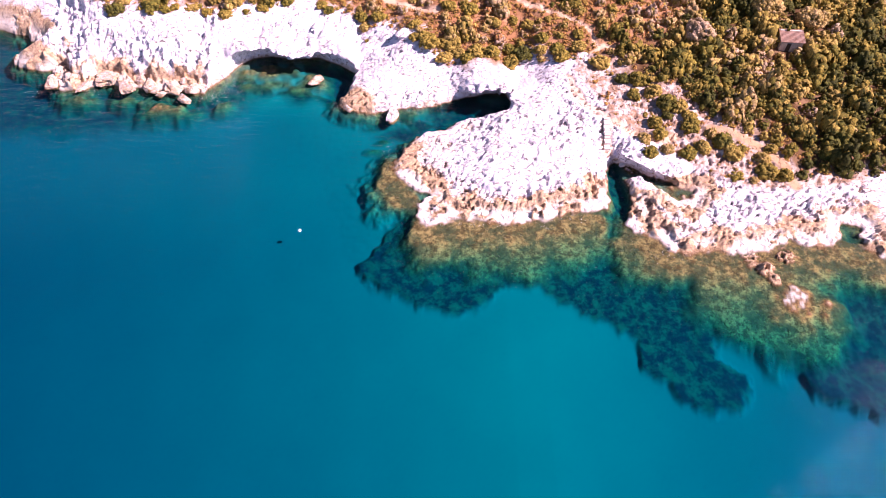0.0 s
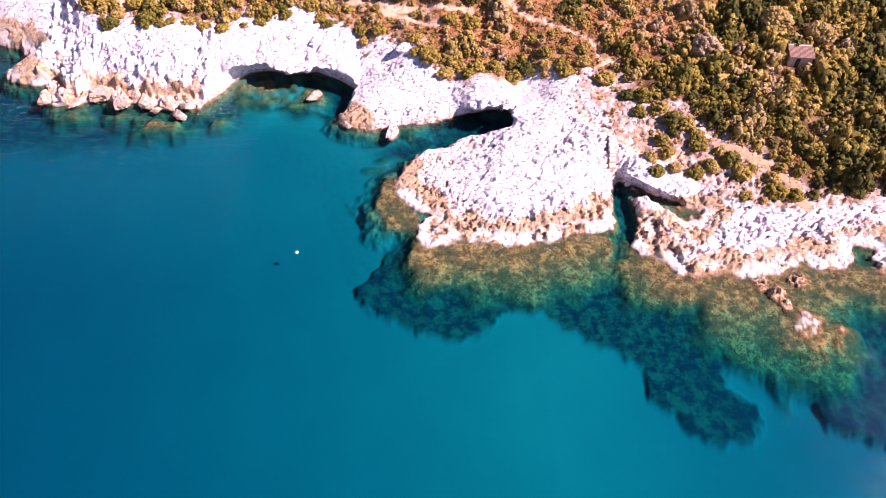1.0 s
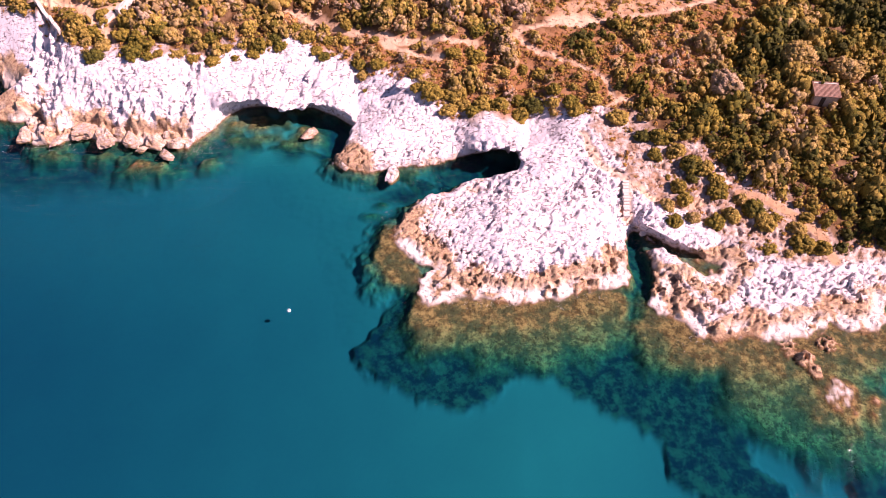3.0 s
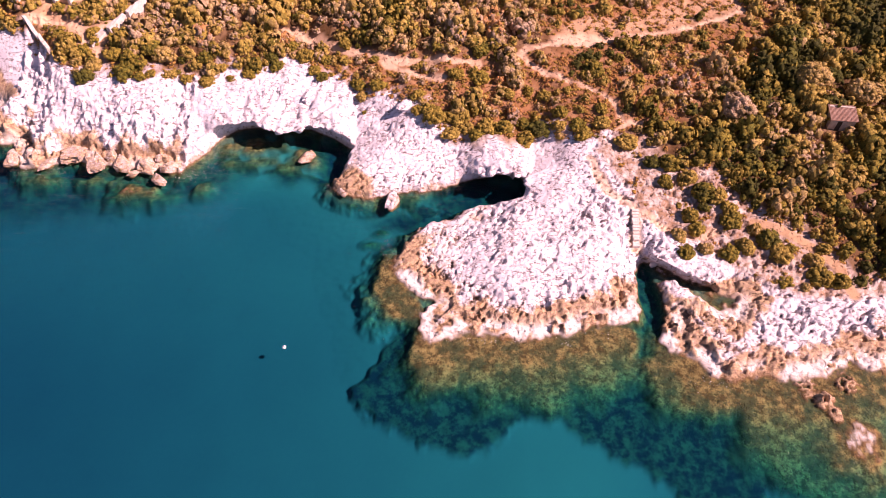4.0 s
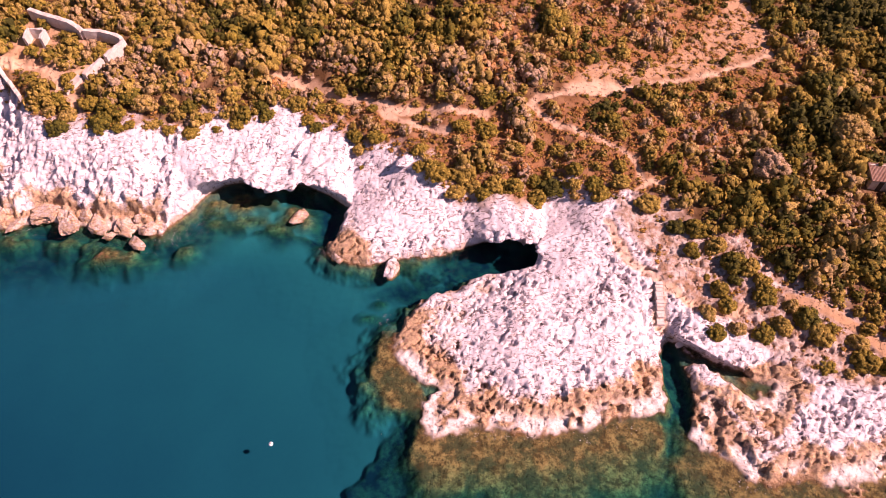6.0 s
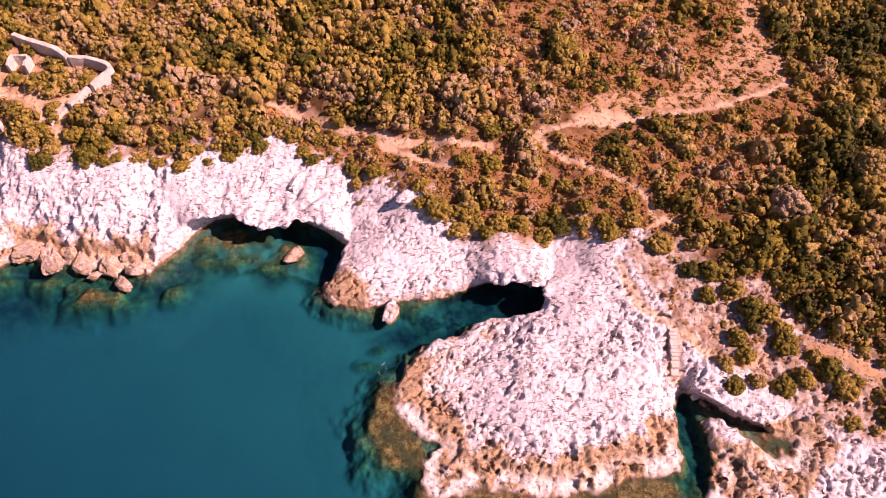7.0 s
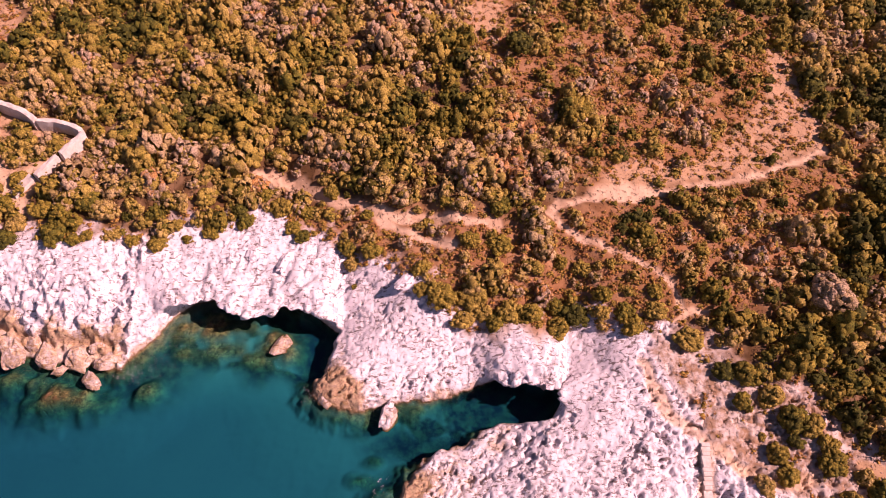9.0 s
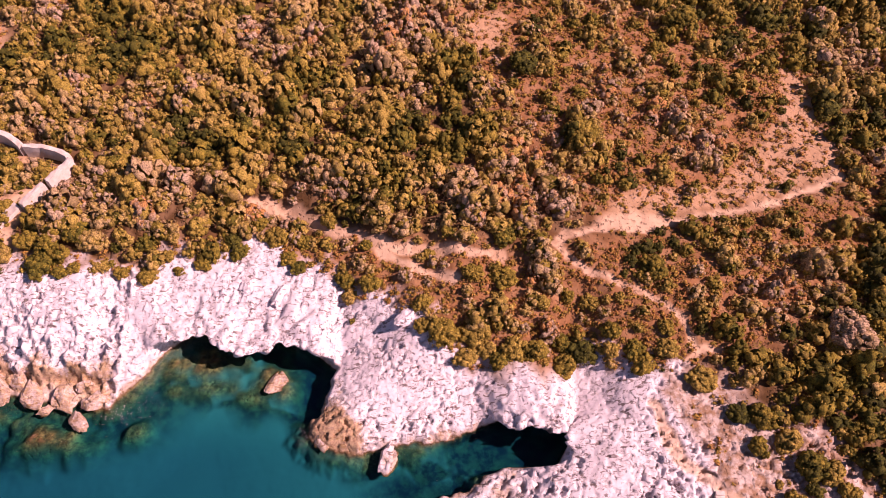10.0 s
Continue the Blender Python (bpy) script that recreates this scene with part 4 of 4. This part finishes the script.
def joined(variants, rows, name, material, label, category):
    """Many plants of one kind in one object. Rows: x, y, z, radius, height factor, tone, variant, turn."""
    vs, fs, ts, sm, off = [], [], [], [], 0
    for x, y, z, r, h, tone, k, a in rows:
        v, f, inner = variants[int(k)]
        c, s = math.cos(a), math.sin(a)
        vs.append(np.stack([(v[:, 0] * c - v[:, 1] * s) * r + x, (v[:, 0] * s + v[:, 1] * c) * r + y, v[:, 2] * r * h + z], 1))
        fs.append(f + off)
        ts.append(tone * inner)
        sm.append((inner < 1)[f[:, 0]])
        off += len(v)
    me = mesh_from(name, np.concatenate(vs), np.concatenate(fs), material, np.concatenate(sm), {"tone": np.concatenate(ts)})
    return tagged(new(name, me), label, category, kind="stuff")


def scatter_rows():
    rng = np.random.RandomState(11)
    scrub, tufts = [], []
    step = 1.72
    xs, ys = np.meshgrid(np.arange(-88, 86, step), np.arange(64, 154, step))
    xs = (xs + rng.uniform(-0.75, 0.75, xs.shape)).ravel()
    ys = (ys + rng.uniform(-0.75, 0.75, ys.shape)).ravel()
    c = {a: cover_at(a, xs, ys) for a in ("scrub", "trod", "bare", "dry", "yard")}
    kind = fbm(xs / 14, ys / 14, 3, 201)
    tall = fbm(xs / 6, ys / 6, 2, 211)
    ways = np.minimum.reduce([line_distance(xs, ys, q) for q in (PATH_WEST, PATH_EAST, PATH_SPUR, PATH_LOW, ROAD, YARD_PATH, YARD_FOOT)])
    walls = np.minimum.reduce([line_distance(xs, ys, q) for q in (WALL_NORTH, WALL_EAST, WALL_FRONT, WALL_ROOM)])
    sx = np.array([p[0] for p in placed])
    sy = np.array([p[1] for p in placed])
    sr = np.array([p[2] for p in placed])
    for i in range(len(xs)):
        x, y = xs[i], ys[i]
        if c["scrub"][i] < 0.2 or c["trod"][i] > 0.4 or (c["yard"][i] > 0.3 and rng.uniform() < 0.2) or np.hypot(x - 53.7, y - 90.3) < 2.4:
            continue
        if (np.hypot(sx - x, sy - y) < sr * 0.8).any():
            continue
        p = 1.0 - 0.78 * c["bare"][i] - 0.36 * c["dry"][i] * (1 - c["bare"][i])
        if rng.uniform() > p:
            continue
        edge = min(1.0, 0.55 + c["scrub"][i] * 0.10)
        r = (1.10 + 1.15 * rng.uniform() ** 2.2 + 0.5 * max(tall[i], -0.5)) * edge
        if c["dry"][i] > 0.4:
            r *= 0.78
        r *= 1 - 0.45 * c["bare"][i]
        g = rng.uniform()
        if ways[i] < 0.85 * r + 0.45:
            r = (ways[i] - 0.45) / 0.85
        if walls[i] < r + 0.6:
            r = min(r, walls[i] - 0.55)
        if y > 112 and x < -44 and walls[i] > 0.5 and c["yard"][i] > 0.3:
            r = min(r, 1.35)
        if r < 0.35:
            continue
        tone = np.clip(0.47 - 0.12 * float(smooth(np.array(x), 5, 30)) + 0.5 * kind[i] + rng.normal() * 0.17 - 0.18 * float(smooth(np.array(x), 33 - 5 * (y < 90), 44)) * (0.5 + 0.5 * (y < 98)) + (0.12 if c["dry"][i] > 0.5 else 0), 0.0, 0.98)
        scrub.append((x, y, height(x, y) - 0.1, r, 1.0 + 0.6 * g + 0.45 * max(tall[i], 0), tone, rng.randint(10), rng.uniform(0, 6.28)))
    for x, y, r in ((-60.6, 112.4, 1.5), (-57.4, 111.2, 1.7), (-55.6, 113.6, 1.8), (-60.0, 117.0, 1.4), (-57.0, 105.6, 1.5), (-55.8, 103.8, 1.4), (-53.2, 105.4, 1.2), (-58.9, 106.6, 1.5), (-50.4, 111.0, 1.4), (-52.6, 110.2, 1.3)):
        scrub.append((x, y, height(x, y) - 0.1, r, 1.1, 0.24 + 0.1 * rng.uniform(), rng.randint(10), rng.uniform(0, 6.28)))
    n = 40000
    xs, ys = rng.uniform(-80, 80, n), rng.uniform(66, 150, n)
    c = {a: cover_at(a, xs, ys) for a in ("scrub", "trod", "bare", "dry", "yard", "gravel")}
    thin = fbm(xs / 3, ys / 3, 2, 221)
    for i in range(n):
        x, y = xs[i], ys[i]
        p = 0.95 * c["dry"][i] + 0.10 * c["bare"][i] + 0.35 * (1 - smooth(c["scrub"][i], 2, 5)) * (c["scrub"][i] > 0) + 0.10 * c["gravel"][i] * (c["scrub"][i] < 0)
        if c["bare"][i] > 0.6:
            p = 0.62 if rng.uniform() < 0.7 + 0.6 * thin[i] else 0.1
        if (c["scrub"][i] < 0 and c["gravel"][i] < 0.4) or c["trod"][i] > 0.25 or rng.uniform() > p:
            continue
        r = rng.uniform(0.25, 0.7)
        tufts.append((x, y, height(x, y) - 0.03, r, rng.uniform(0.7, 1.1), rng.uniform(0.1, 0.95), rng.randint(6), rng.uniform(0, 6.28)))
    return scrub, tufts


scrub_rows, tuft_rows = scatter_rows()
joined(MASSED, scrub_rows, "maquis_scrub", M_LEAF, "dense mixed olive, brown and grey-green maquis scrub on the hillside", "scrub")
joined(TUFT, tuft_rows, "dry_undergrowth", M_DRY, "low rusty-brown dry undergrowth tufts between the shrubs", "undergrowth")


# ---- trees ----
def make_tree(seed, tone):
    """A low broad tree, about 1 m in crown radius: tapered trunk, limbs and a leafy crown."""
    root = new("tree")
    r = random.Random(seed)
    bm = bmesh.new()
    bmesh.ops.create_cone(bm, cap_ends=True, segments=9, radius1=0.10, radius2=0.055, depth=0.6, matrix=Matrix.Translation((0, 0, 0.26)))
    part("trunk", bm, M_BARK, root)
    for k in range(5):
        bm = bmesh.new()
        a = k * 1.257 + r.random() * 0.5
        m = Matrix.Translation((0, 0, 0.45)) @ Euler((0, 0.7 + 0.3 * r.random(), a)).to_matrix().to_4x4() @ Matrix.Translation((0, 0, 0.26))
        bmesh.ops.create_cone(bm, cap_ends=True, segments=6, radius1=0.045, radius2=0.015, depth=0.55, matrix=m)
        part("limb", bm, M_BARK, root)
    v, f, inner = crown_arrays(seed, ROUND_CORE, 130, 600, 0.09, 0.95, 14, 0.17)
    v = v + [0, 0, 0.42]
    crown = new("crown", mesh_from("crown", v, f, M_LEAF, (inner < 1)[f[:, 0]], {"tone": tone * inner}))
    crown.parent = root
    return root


for k, (x, y, r, tone, words) in enumerate(((14.4, 116.8, 2.1, 0.18, "rounded grey-green holm oak standing above the dry slope"),
                                            (39.6, 91.6, 2.5, 0.66, "broad grey-brown half-bare tree among the shrubs"),
                                            (8.0, 128.5, 2.0, 0.10, "dark green holm oak at the clearing's edge"),
                                            (29.5, 137.0, 2.4, 0.30, "olive-green tree high on the slope"),
                                            (51.5, 97.0, 2.6, 0.60, "grey-green tree behind the hut"),
                                            (50.4, 105.5, 2.4, 0.06, "dark green tree in the eastern hollow"),
                                            (58.2, 94.8, 2.3, 0.74, "pale grey leafless-looking tree beside the hut"))):
    t = make_tree(400 + k, tone)
    t.matrix_basis = Matrix.LocRotScale((x, y, height(x, y) - 0.05), Euler((0, 0, k)), (r, r, r * 0.95))
    tagged(t, words, "tree", "single trees")


# ---- rocks ----
def make_boulder_thing(seed, x, y, rx, ry, rz, sink, words, material=M_BOULDER):
    """A weathered boulder: a lumpy, pitted mass partly in the water."""
    r = random.Random(seed)
    bm = bmesh.new()
    bmesh.ops.create_icosphere(bm, subdivisions=4, radius=1)
    o = Vector((seed * 7.3, seed * 1.9, seed * 4.1))
    cuts = [(Vector((r.gauss(0, 1), r.gauss(0, 1), r.gauss(0.2, 0.8))).normalized(), r.uniform(0.55, 0.85)) for _ in range(11)]
    for v in bm.verts:
        p = v.co.copy()
        big = noise.noise(p * 1.3 + o) * 0.6 + noise.noise(p * 2.8 + o) * 0.34
        small = noise.noise(p * 6 + o) * 0.10 + abs(noise.noise(p * 4 + o * 2)) * -0.32 + noise.noise(p * 13 + o) * 0.04
        q = p * (1 + big + small)
        for cut, far in cuts:
            q -= cut * max(0.0, q.dot(cut) - far) * 0.85
        v.co = Vector((q.x * rx, q.y * ry, q.z * rz * 0.8))
    me = bpy.data.meshes.new("boulder")
    bm.to_mesh(me)
    bm.free()
    me.materials.append(material)
    ob = new("boulder", me)
    ob.matrix_world = pose(x, y, sink, 0, 0, r.uniform(0, 360))
    return tagged(ob, words, "boulder", "boulders along the shore")


DRY_ROCK = "tan and white limestone boulder at the waterline"
for k, (x, y, rx, ry, rz, sink, words) in enumerate((
        (-20.5, 88.9, 1.8, 1.3, 0.45, 0.0, DRY_ROCK), (-40.6, 84.2, 1.5, 1.0, 0.6, 0.15, DRY_ROCK),
        (-50.2, 87.2, 2.6, 1.6, 1.2, 0.3, DRY_ROCK), (-53.6, 88.8, 2.8, 1.7, 1.4, 0.4, DRY_ROCK), (-42.9, 86.9, 2.3, 1.6, 1.2, 0.3, DRY_ROCK), (-39.4, 86.4, 1.9, 1.3, 1.1, 0.3, DRY_ROCK),
        (-46.3, 87.0, 2.3, 1.4, 1.1, 0.25, DRY_ROCK), (-57.0, 87.4, 2.2, 1.0, 0.7, 0.15, DRY_ROCK), (-62.5, 88.2, 2.4, 1.2, 0.7, 0.15, DRY_ROCK), (-48.3, 88.4, 1.3, 1.0, 0.9, 0.4, DRY_ROCK),
        (-41.0, 88.0, 1.2, 0.9, 0.8, 0.5, DRY_ROCK), (-59.6, 89.0, 1.8, 1.1, 1.0, 0.5, DRY_ROCK), (-14.6, 82.4, 1.5, 1.0, 0.7, 0.15, DRY_ROCK), (-44.3, 85.4, 1.0, 0.7, 0.6, 0.1, DRY_ROCK))):
    make_boulder_thing(k + 2, x, y, rx, ry, rz, sink, words)

make_boulder_thing(1, -7.7, 80.3, 1.7, 1.35, 0.95, 0.2, "white limestone boulder off the point", M_SLAB)
for k, (x, y, rx, ry, rz, words) in enumerate(((-6.4, 94.0, 1.7, 0.8, 0.9, "flat white limestone slab at the scrub's edge"), (-20.6, 98.0, 2.1, 0.9, 1.0, "jutting white limestone ledge block on the cliff top"),
                                               (-24.4, 98.8, 1.2, 1.0, 0.9, "pale limestone block on the cliff top"), (-27.0, 97.8, 1.0, 0.8, 0.7, "pale limestone block on the cliff top"))):
    make_boulder_thing(40 + k, x, y, rx, ry, rz, height(x, y) + 0.45 * rz, words, M_SLAB)

bm = bmesh.new()
bmesh.ops.create_cube(bm, size=1)
bmesh.ops.bevel(bm, geom=bm.edges[:], offset=0.12, segments=2, affect="EDGES")
for v in bm.verts:
    v.co = Vector((v.co.x * 0.8, v.co.y * 0.55, v.co.z * 0.5)) * (1 + 0.1 * noise.noise(v.co * 3))
me = bpy.data.meshes.new("stone_block")
bm.to_mesh(me)
bm.free()
me.materials.append(M_WALL)
block = tagged(new("stone_block", me), "single squared white stone block lying in the rocky inlet", "stone block")
block.matrix_world = pose(25.7, 69.6, max(height(25.7, 69.6), 0.0) + 0.2, 0, 4, 20)

# ---- whitewashed steps down to the inlet ----
steps = tagged(new("stone_steps"), "narrow whitewashed stone steps descending the rock to the inlet", "steps")
for k in range(13):
    f = k / 12
    x, y = 23.9 - 0.3 * f, 76.2 - 4.6 * f
    bm = bmesh.new()
    top = max(height(x, y) + 0.22, 3.2 - 2.2 * f)
    bmesh.ops.create_cube(bm, size=1, matrix=Matrix.Translation((x, y, top - 0.45)) @ Matrix.Diagonal((0.85 + 0.1 * math.sin(k * 2.3), 0.42, 0.9, 1)))
    bmesh.ops.bevel(bm, geom=bm.edges[:], offset=0.03, segments=2, affect="EDGES")
    part("step", bm, M_WALL, steps)

# ---- buoy ----
buoy = new("mooring_buoy")
bm = bmesh.new()
bmesh.ops.create_uvsphere(bm, u_segments=20, v_segments=12, radius=0.24)
for v in bm.verts:
    v.co.z *= 0.85
part("float", bm, M_WHITE, buoy)
bm = bmesh.new()
bmesh.ops.create_cone(bm, cap_ends=True, segments=12, radius1=0.05, radius2=0.04, depth=0.14, matrix=Matrix.Translation((0, 0, 0.25)))
part("eye", bm, M_DARK, buoy, "dark top ring")
buoy.location = (-19.05, 57.6, 0.07)
tagged(buoy, "small white mooring buoy floating on the open bay", "buoy")


# ---- walled enclosure ----
def wall_run(points, thick, tops, seed):
    """A rough masonry wall along a line on the ground, with an uneven worn top."""
    bm = bmesh.new()
    rows = []
    for k in range(len(points) - 1):
        a, b = Vector(points[k]), Vector(points[k + 1])
        n = max(2, int((b - a).length / 0.3))
        for i in range(n + (k == len(points) - 2)):
            s = i / n
            c = a.lerp(b, s)
            along = (b - a).normalized()
            if i == 0 and k:
                along = (along + (a - Vector(points[k - 1])).normalized()).normalized()
            side = Vector((-along.y, along.x)) * thick / 2
            top = tops[k] * (1 - s) + tops[k + 1] * s
            g = height(c.x, c.y)
            row = []
            for u, h in ((-1, -0.4), (-1.02, top * 0.5), (-0.92, top), (-0.3, top + 0.03), (0.3, top + 0.03), (0.92, top), (1.02, top * 0.5), (1, -0.4)):
                j = noise.noise_vector(Vector((c.x * 1.3 + u, c.y * 1.3, h + seed)))
                row.append(bm.verts.new((c.x + side.x * u + j.x * 0.07, c.y + side.y * u + j.y * 0.07, g + h + j.z * (0.10 if h > 0 else 0))))
            rows.append(row)
    for p, q in zip(rows, rows[1:]):
        for i in range(7):
            bm.faces.new((p[i], q[i], q[i + 1], p[i + 1]))
    bm.faces.new(rows[0])
    bm.faces.new(rows[-1][::-1])
    bmesh.ops.recalc_face_normals(bm, faces=bm.faces[:])
    return bm


enclosure = tagged(new("walled_enclosure"), "roofless whitewashed stone enclosure wall overgrown with shrubs on the cliff top", "ruin")
part("wall_section", wall_run([(-62.1, 118.6), (-60.1, 117.8), (-57.4, 116.8), (-55.2, 115.9), (-53.4, 114.6)], 0.75, (1.5, 1.5, 1.6, 1.6, 1.5), 1), M_WALL, enclosure)
part("wall_section", wall_run([(-53.1, 114.6), (-51.0, 114.6), (-49.0, 114.1), (-47.5, 113.4)], 0.7, (1.5, 1.5, 1.6, 1.6), 2), M_WALL, enclosure)
part("wall_section", wall_run([(-47.0, 112.8), (-48.0, 110.6), (-48.7, 109.4)], 0.85, (1.6, 1.55, 1.55), 3), M_WALL, enclosure)
part("wall_section", wall_run([(-49.2, 109.3), (-50.1, 107.9), (-51.0, 106.5)], 0.85, (1.2, 1.2, 1.1), 4), M_WALL, enclosure)
part("low_wall", wall_run([(-51.9, 107.0), (-52.8, 105.7), (-53.7, 104.7)], 1.3, (0.45, 0.35, 0.25), 5), M_WALL, enclosure)
part("retaining_wall", wall_run([(-64.9, 109.7), (-62.3, 106.9), (-59.9, 104.2)], 0.55, (0.9, 0.9, 0.8), 6), M_WALL, enclosure)
part("gate_pier", wall_run([(-65.9, 114.9), (-65.3, 113.9)], 0.8, (1.5, 1.7), 7), M_WALL, enclosure)
part("pier_wall", wall_run([(-67.5, 113.0), (-66.0, 112.3)], 0.6, (1.0, 1.1), 8), M_WALL, enclosure)

room = tagged(new("roofless_room"), "small roofless whitewashed masonry room with an open front", "ruin")
for k, pts in enumerate(([(-61.3, 113.1), (-61.0, 114.7)], [(-60.75, 114.7), (-58.95, 114.6)], [(-58.7, 114.6), (-58.8, 112.8)])):
    part("wall", wall_run(pts, 0.4, (1.5, 1.6), 10 + k), M_WALL, room)

# ---- hut ----
hut = new("stone_hut")


def box(x0, y0, z0, x1, y1, z1, bevel=0.02):
    bm = bmesh.new()
    bmesh.ops.create_cube(bm, size=1, matrix=Matrix.Translation(((x0 + x1) / 2, (y0 + y1) / 2, (z0 + z1) / 2)) @ Matrix.Diagonal((x1 - x0, y1 - y0, z1 - z0, 1)))
    if bevel:
        bmesh.ops.bevel(bm, geom=bm.edges[:], offset=bevel, segments=2, affect="EDGES")
    return bm


part("front_wall", box(-2.1, -1.65, -0.5, 2.1, -1.35, 2.05), M_PLASTER, hut, "pale plastered wall")
part("back_wall", box(-2.1, 1.35, -0.5, 2.1, 1.65, 2.75), M_PLASTER, hut)
part("side_wall", box(-2.1, -1.348, -0.5, -1.8, 1.348, 2.2), M_PLASTER, hut)
part("side_wall", box(1.8, -1.348, -0.5, 2.1, 1.348, 2.2), M_PLASTER, hut)
part("door", box(-0.9, -1.70, -0.3, -0.1, -1.652, 1.75, 0.01), M_DARK, hut, "dark wooden door")
roof_bm = bmesh.new()
ribs = 44
grid = []
for i in range(ribs + 1):
    x = -2.35 + 4.7 * i / ribs
    grid.append([roof_bm.verts.new((x, y, 2.12 + 0.62 * (y + 1.95) / 3.9 + (0.06 if i % 2 else 0.0) + 0.03 * noise.noise(Vector((x, y * 1.5, 0)) * 2))) for y in (-1.95, -1.3, -0.65, 0, 0.65, 1.3, 1.95)])
for p, q in zip(grid, grid[1:]):
    for j in range(6):
        roof_bm.faces.new((p[j], q[j], q[j + 1], p[j + 1]))
ext = bmesh.ops.extrude_face_region(roof_bm, geom=roof_bm.faces[:])
for v in ext["geom"]:
    if isinstance(v, bmesh.types.BMVert):
        v.co.z -= 0.10
bmesh.ops.recalc_face_normals(roof_bm, faces=roof_bm.faces[:])
part("roof", roof_bm, M_TILE, hut, "weathered brown clay tile roof")
hut.matrix_basis = pose(53.7, 90.2, height(53.7, 90.2) - 0.1, 0, 0, -6) @ Matrix.Diagonal((0.78, 0.72, 0.80, 1))
tagged(hut, "small plastered stone hut with brown tile roof among the trees", "hut")

# ---- agave ----
agave = new("agave")
ra = random.Random(9)
for k in range(22):
    bm = bmesh.new()
    a, lean = k * 2.4, radians(18 + 55 * (k / 22))
    path = [(0.0, 0.09), (0.3, 0.11), (0.65, 0.08), (0.95, 0.035), (1.1, 0.004)]
    rows = []
    for s, w in path:
        bend = lean + 0.35 * s
        x, z = s * math.sin(bend), s * math.cos(bend)
        rows.append([bm.verts.new((x, -w, z + 0.03)), bm.verts.new((x + 0.02, 0, z - 0.02)), bm.verts.new((x, w, z + 0.03)), bm.verts.new((x + 0.05, 0, z - 0.07))])
    for p, q in zip(rows, rows[1:]):
        for i in range(4):
            bm.faces.new((p[i], p[(i + 1) % 4], q[(i + 1) % 4], q[i]))
    bm.transform(Euler((0, 0, a)).to_matrix().to_4x4() @ Matrix.Scale(ra.uniform(0.85, 1.1), 4))
    part("leaf", bm, M_BLUELEAF, agave)
agave.location = (37.2, 84.6, height(37.2, 84.6))
tagged(agave, "pale blue-grey agave rosette at the scrub's edge", "agave")


# ---- rubble on the bare slope and scree by the shore path ----
def rubble():
    rng = np.random.RandomState(21)
    base = icosphere(1)
    vs, fs, off = [], [], 0
    n = 5200
    xs, ys = rng.uniform(12, 50, n), rng.uniform(72, 138, n)
    bare, gravel, trod = (cover_at(a, xs, ys) for a in ("bare", "gravel", "trod"))
    for x, y, b, g, t in zip(xs, ys, bare, gravel, trod):
        if rng.uniform() > max(b, 0.5 * g) or t > 0.4:
            continue
        r = 0.05 + 0.11 * rng.uniform() ** 3
        v = base[0] * (1 + 0.25 * rng.normal(size=(len(base[0]), 1))) * [r, r * rng.uniform(0.6, 1), r * 0.7]
        vs.append(v + [x, y, height(x, y) + r * 0.3])
        fs.append(base[1] + off)
        off += len(v)
    me = mesh_from("rubble", np.concatenate(vs), np.concatenate(fs), M_STONE, False)
    tagged(new("rubble", me), "loose pale pinkish stones on the bare slope", "rubble", kind="stuff")


rubble()


# ---- foam where the swell breaks ----
def foam():
    rng = np.random.RandomState(31)
    vs, fs, off = [], [], 0
    for px, py, sx, sy, n, big in ((-36.3, 85.2, 0.9, 0.5, 60, 0.30), (-8.0, 72.0, 0.5, 0.9, 40, 0.16), (13.7, 58.2, 0.5, 0.25, 14, 0.45), (-16.6, 82.6, 0.4, 0.8, 40, 0.14), (-60.0, 85.8, 3.0, 0.5, 70, 0.26),
                                   (3.5, 58.5, 3.5, 0.25, 60, 0.20), (15.0, 59.5, 4.0, 0.3, 60, 0.18), (29.5, 53.4, 1.6, 0.4, 40, 0.2), (-33.5, 86.5, 1.2, 0.8, 30, 0.14)):
        for _ in range(n):
            x, y, r = rng.normal(px, sx), rng.normal(py, sy), big * 0.2 * rng.uniform(0.15, 1.0) ** 2 + 0.012
            if height(x, y) > 0.0:
                continue
            a = np.sort(rng.uniform(0, 2 * math.pi, 9))
            q = r * rng.uniform(0.5, 1.2, 9)
            ring = np.stack([x + np.cos(a) * q * 1.4, y + np.sin(a) * q * 0.8, np.full(9, 0.006)], 1)
            vs.append(np.concatenate([[[x, y, 0.02]], ring]))
            fs.append(np.array([[0, 1 + k, 1 + (k + 1) % 9] for k in range(9)]) + off)
            off += 10
    me = mesh_from("sea_foam", np.concatenate(vs), np.concatenate(fs), M_WHITE)
    tagged(new("sea_foam", me), "scattered white foam flecks at the rocks", "foam", kind="stuff")


foam()
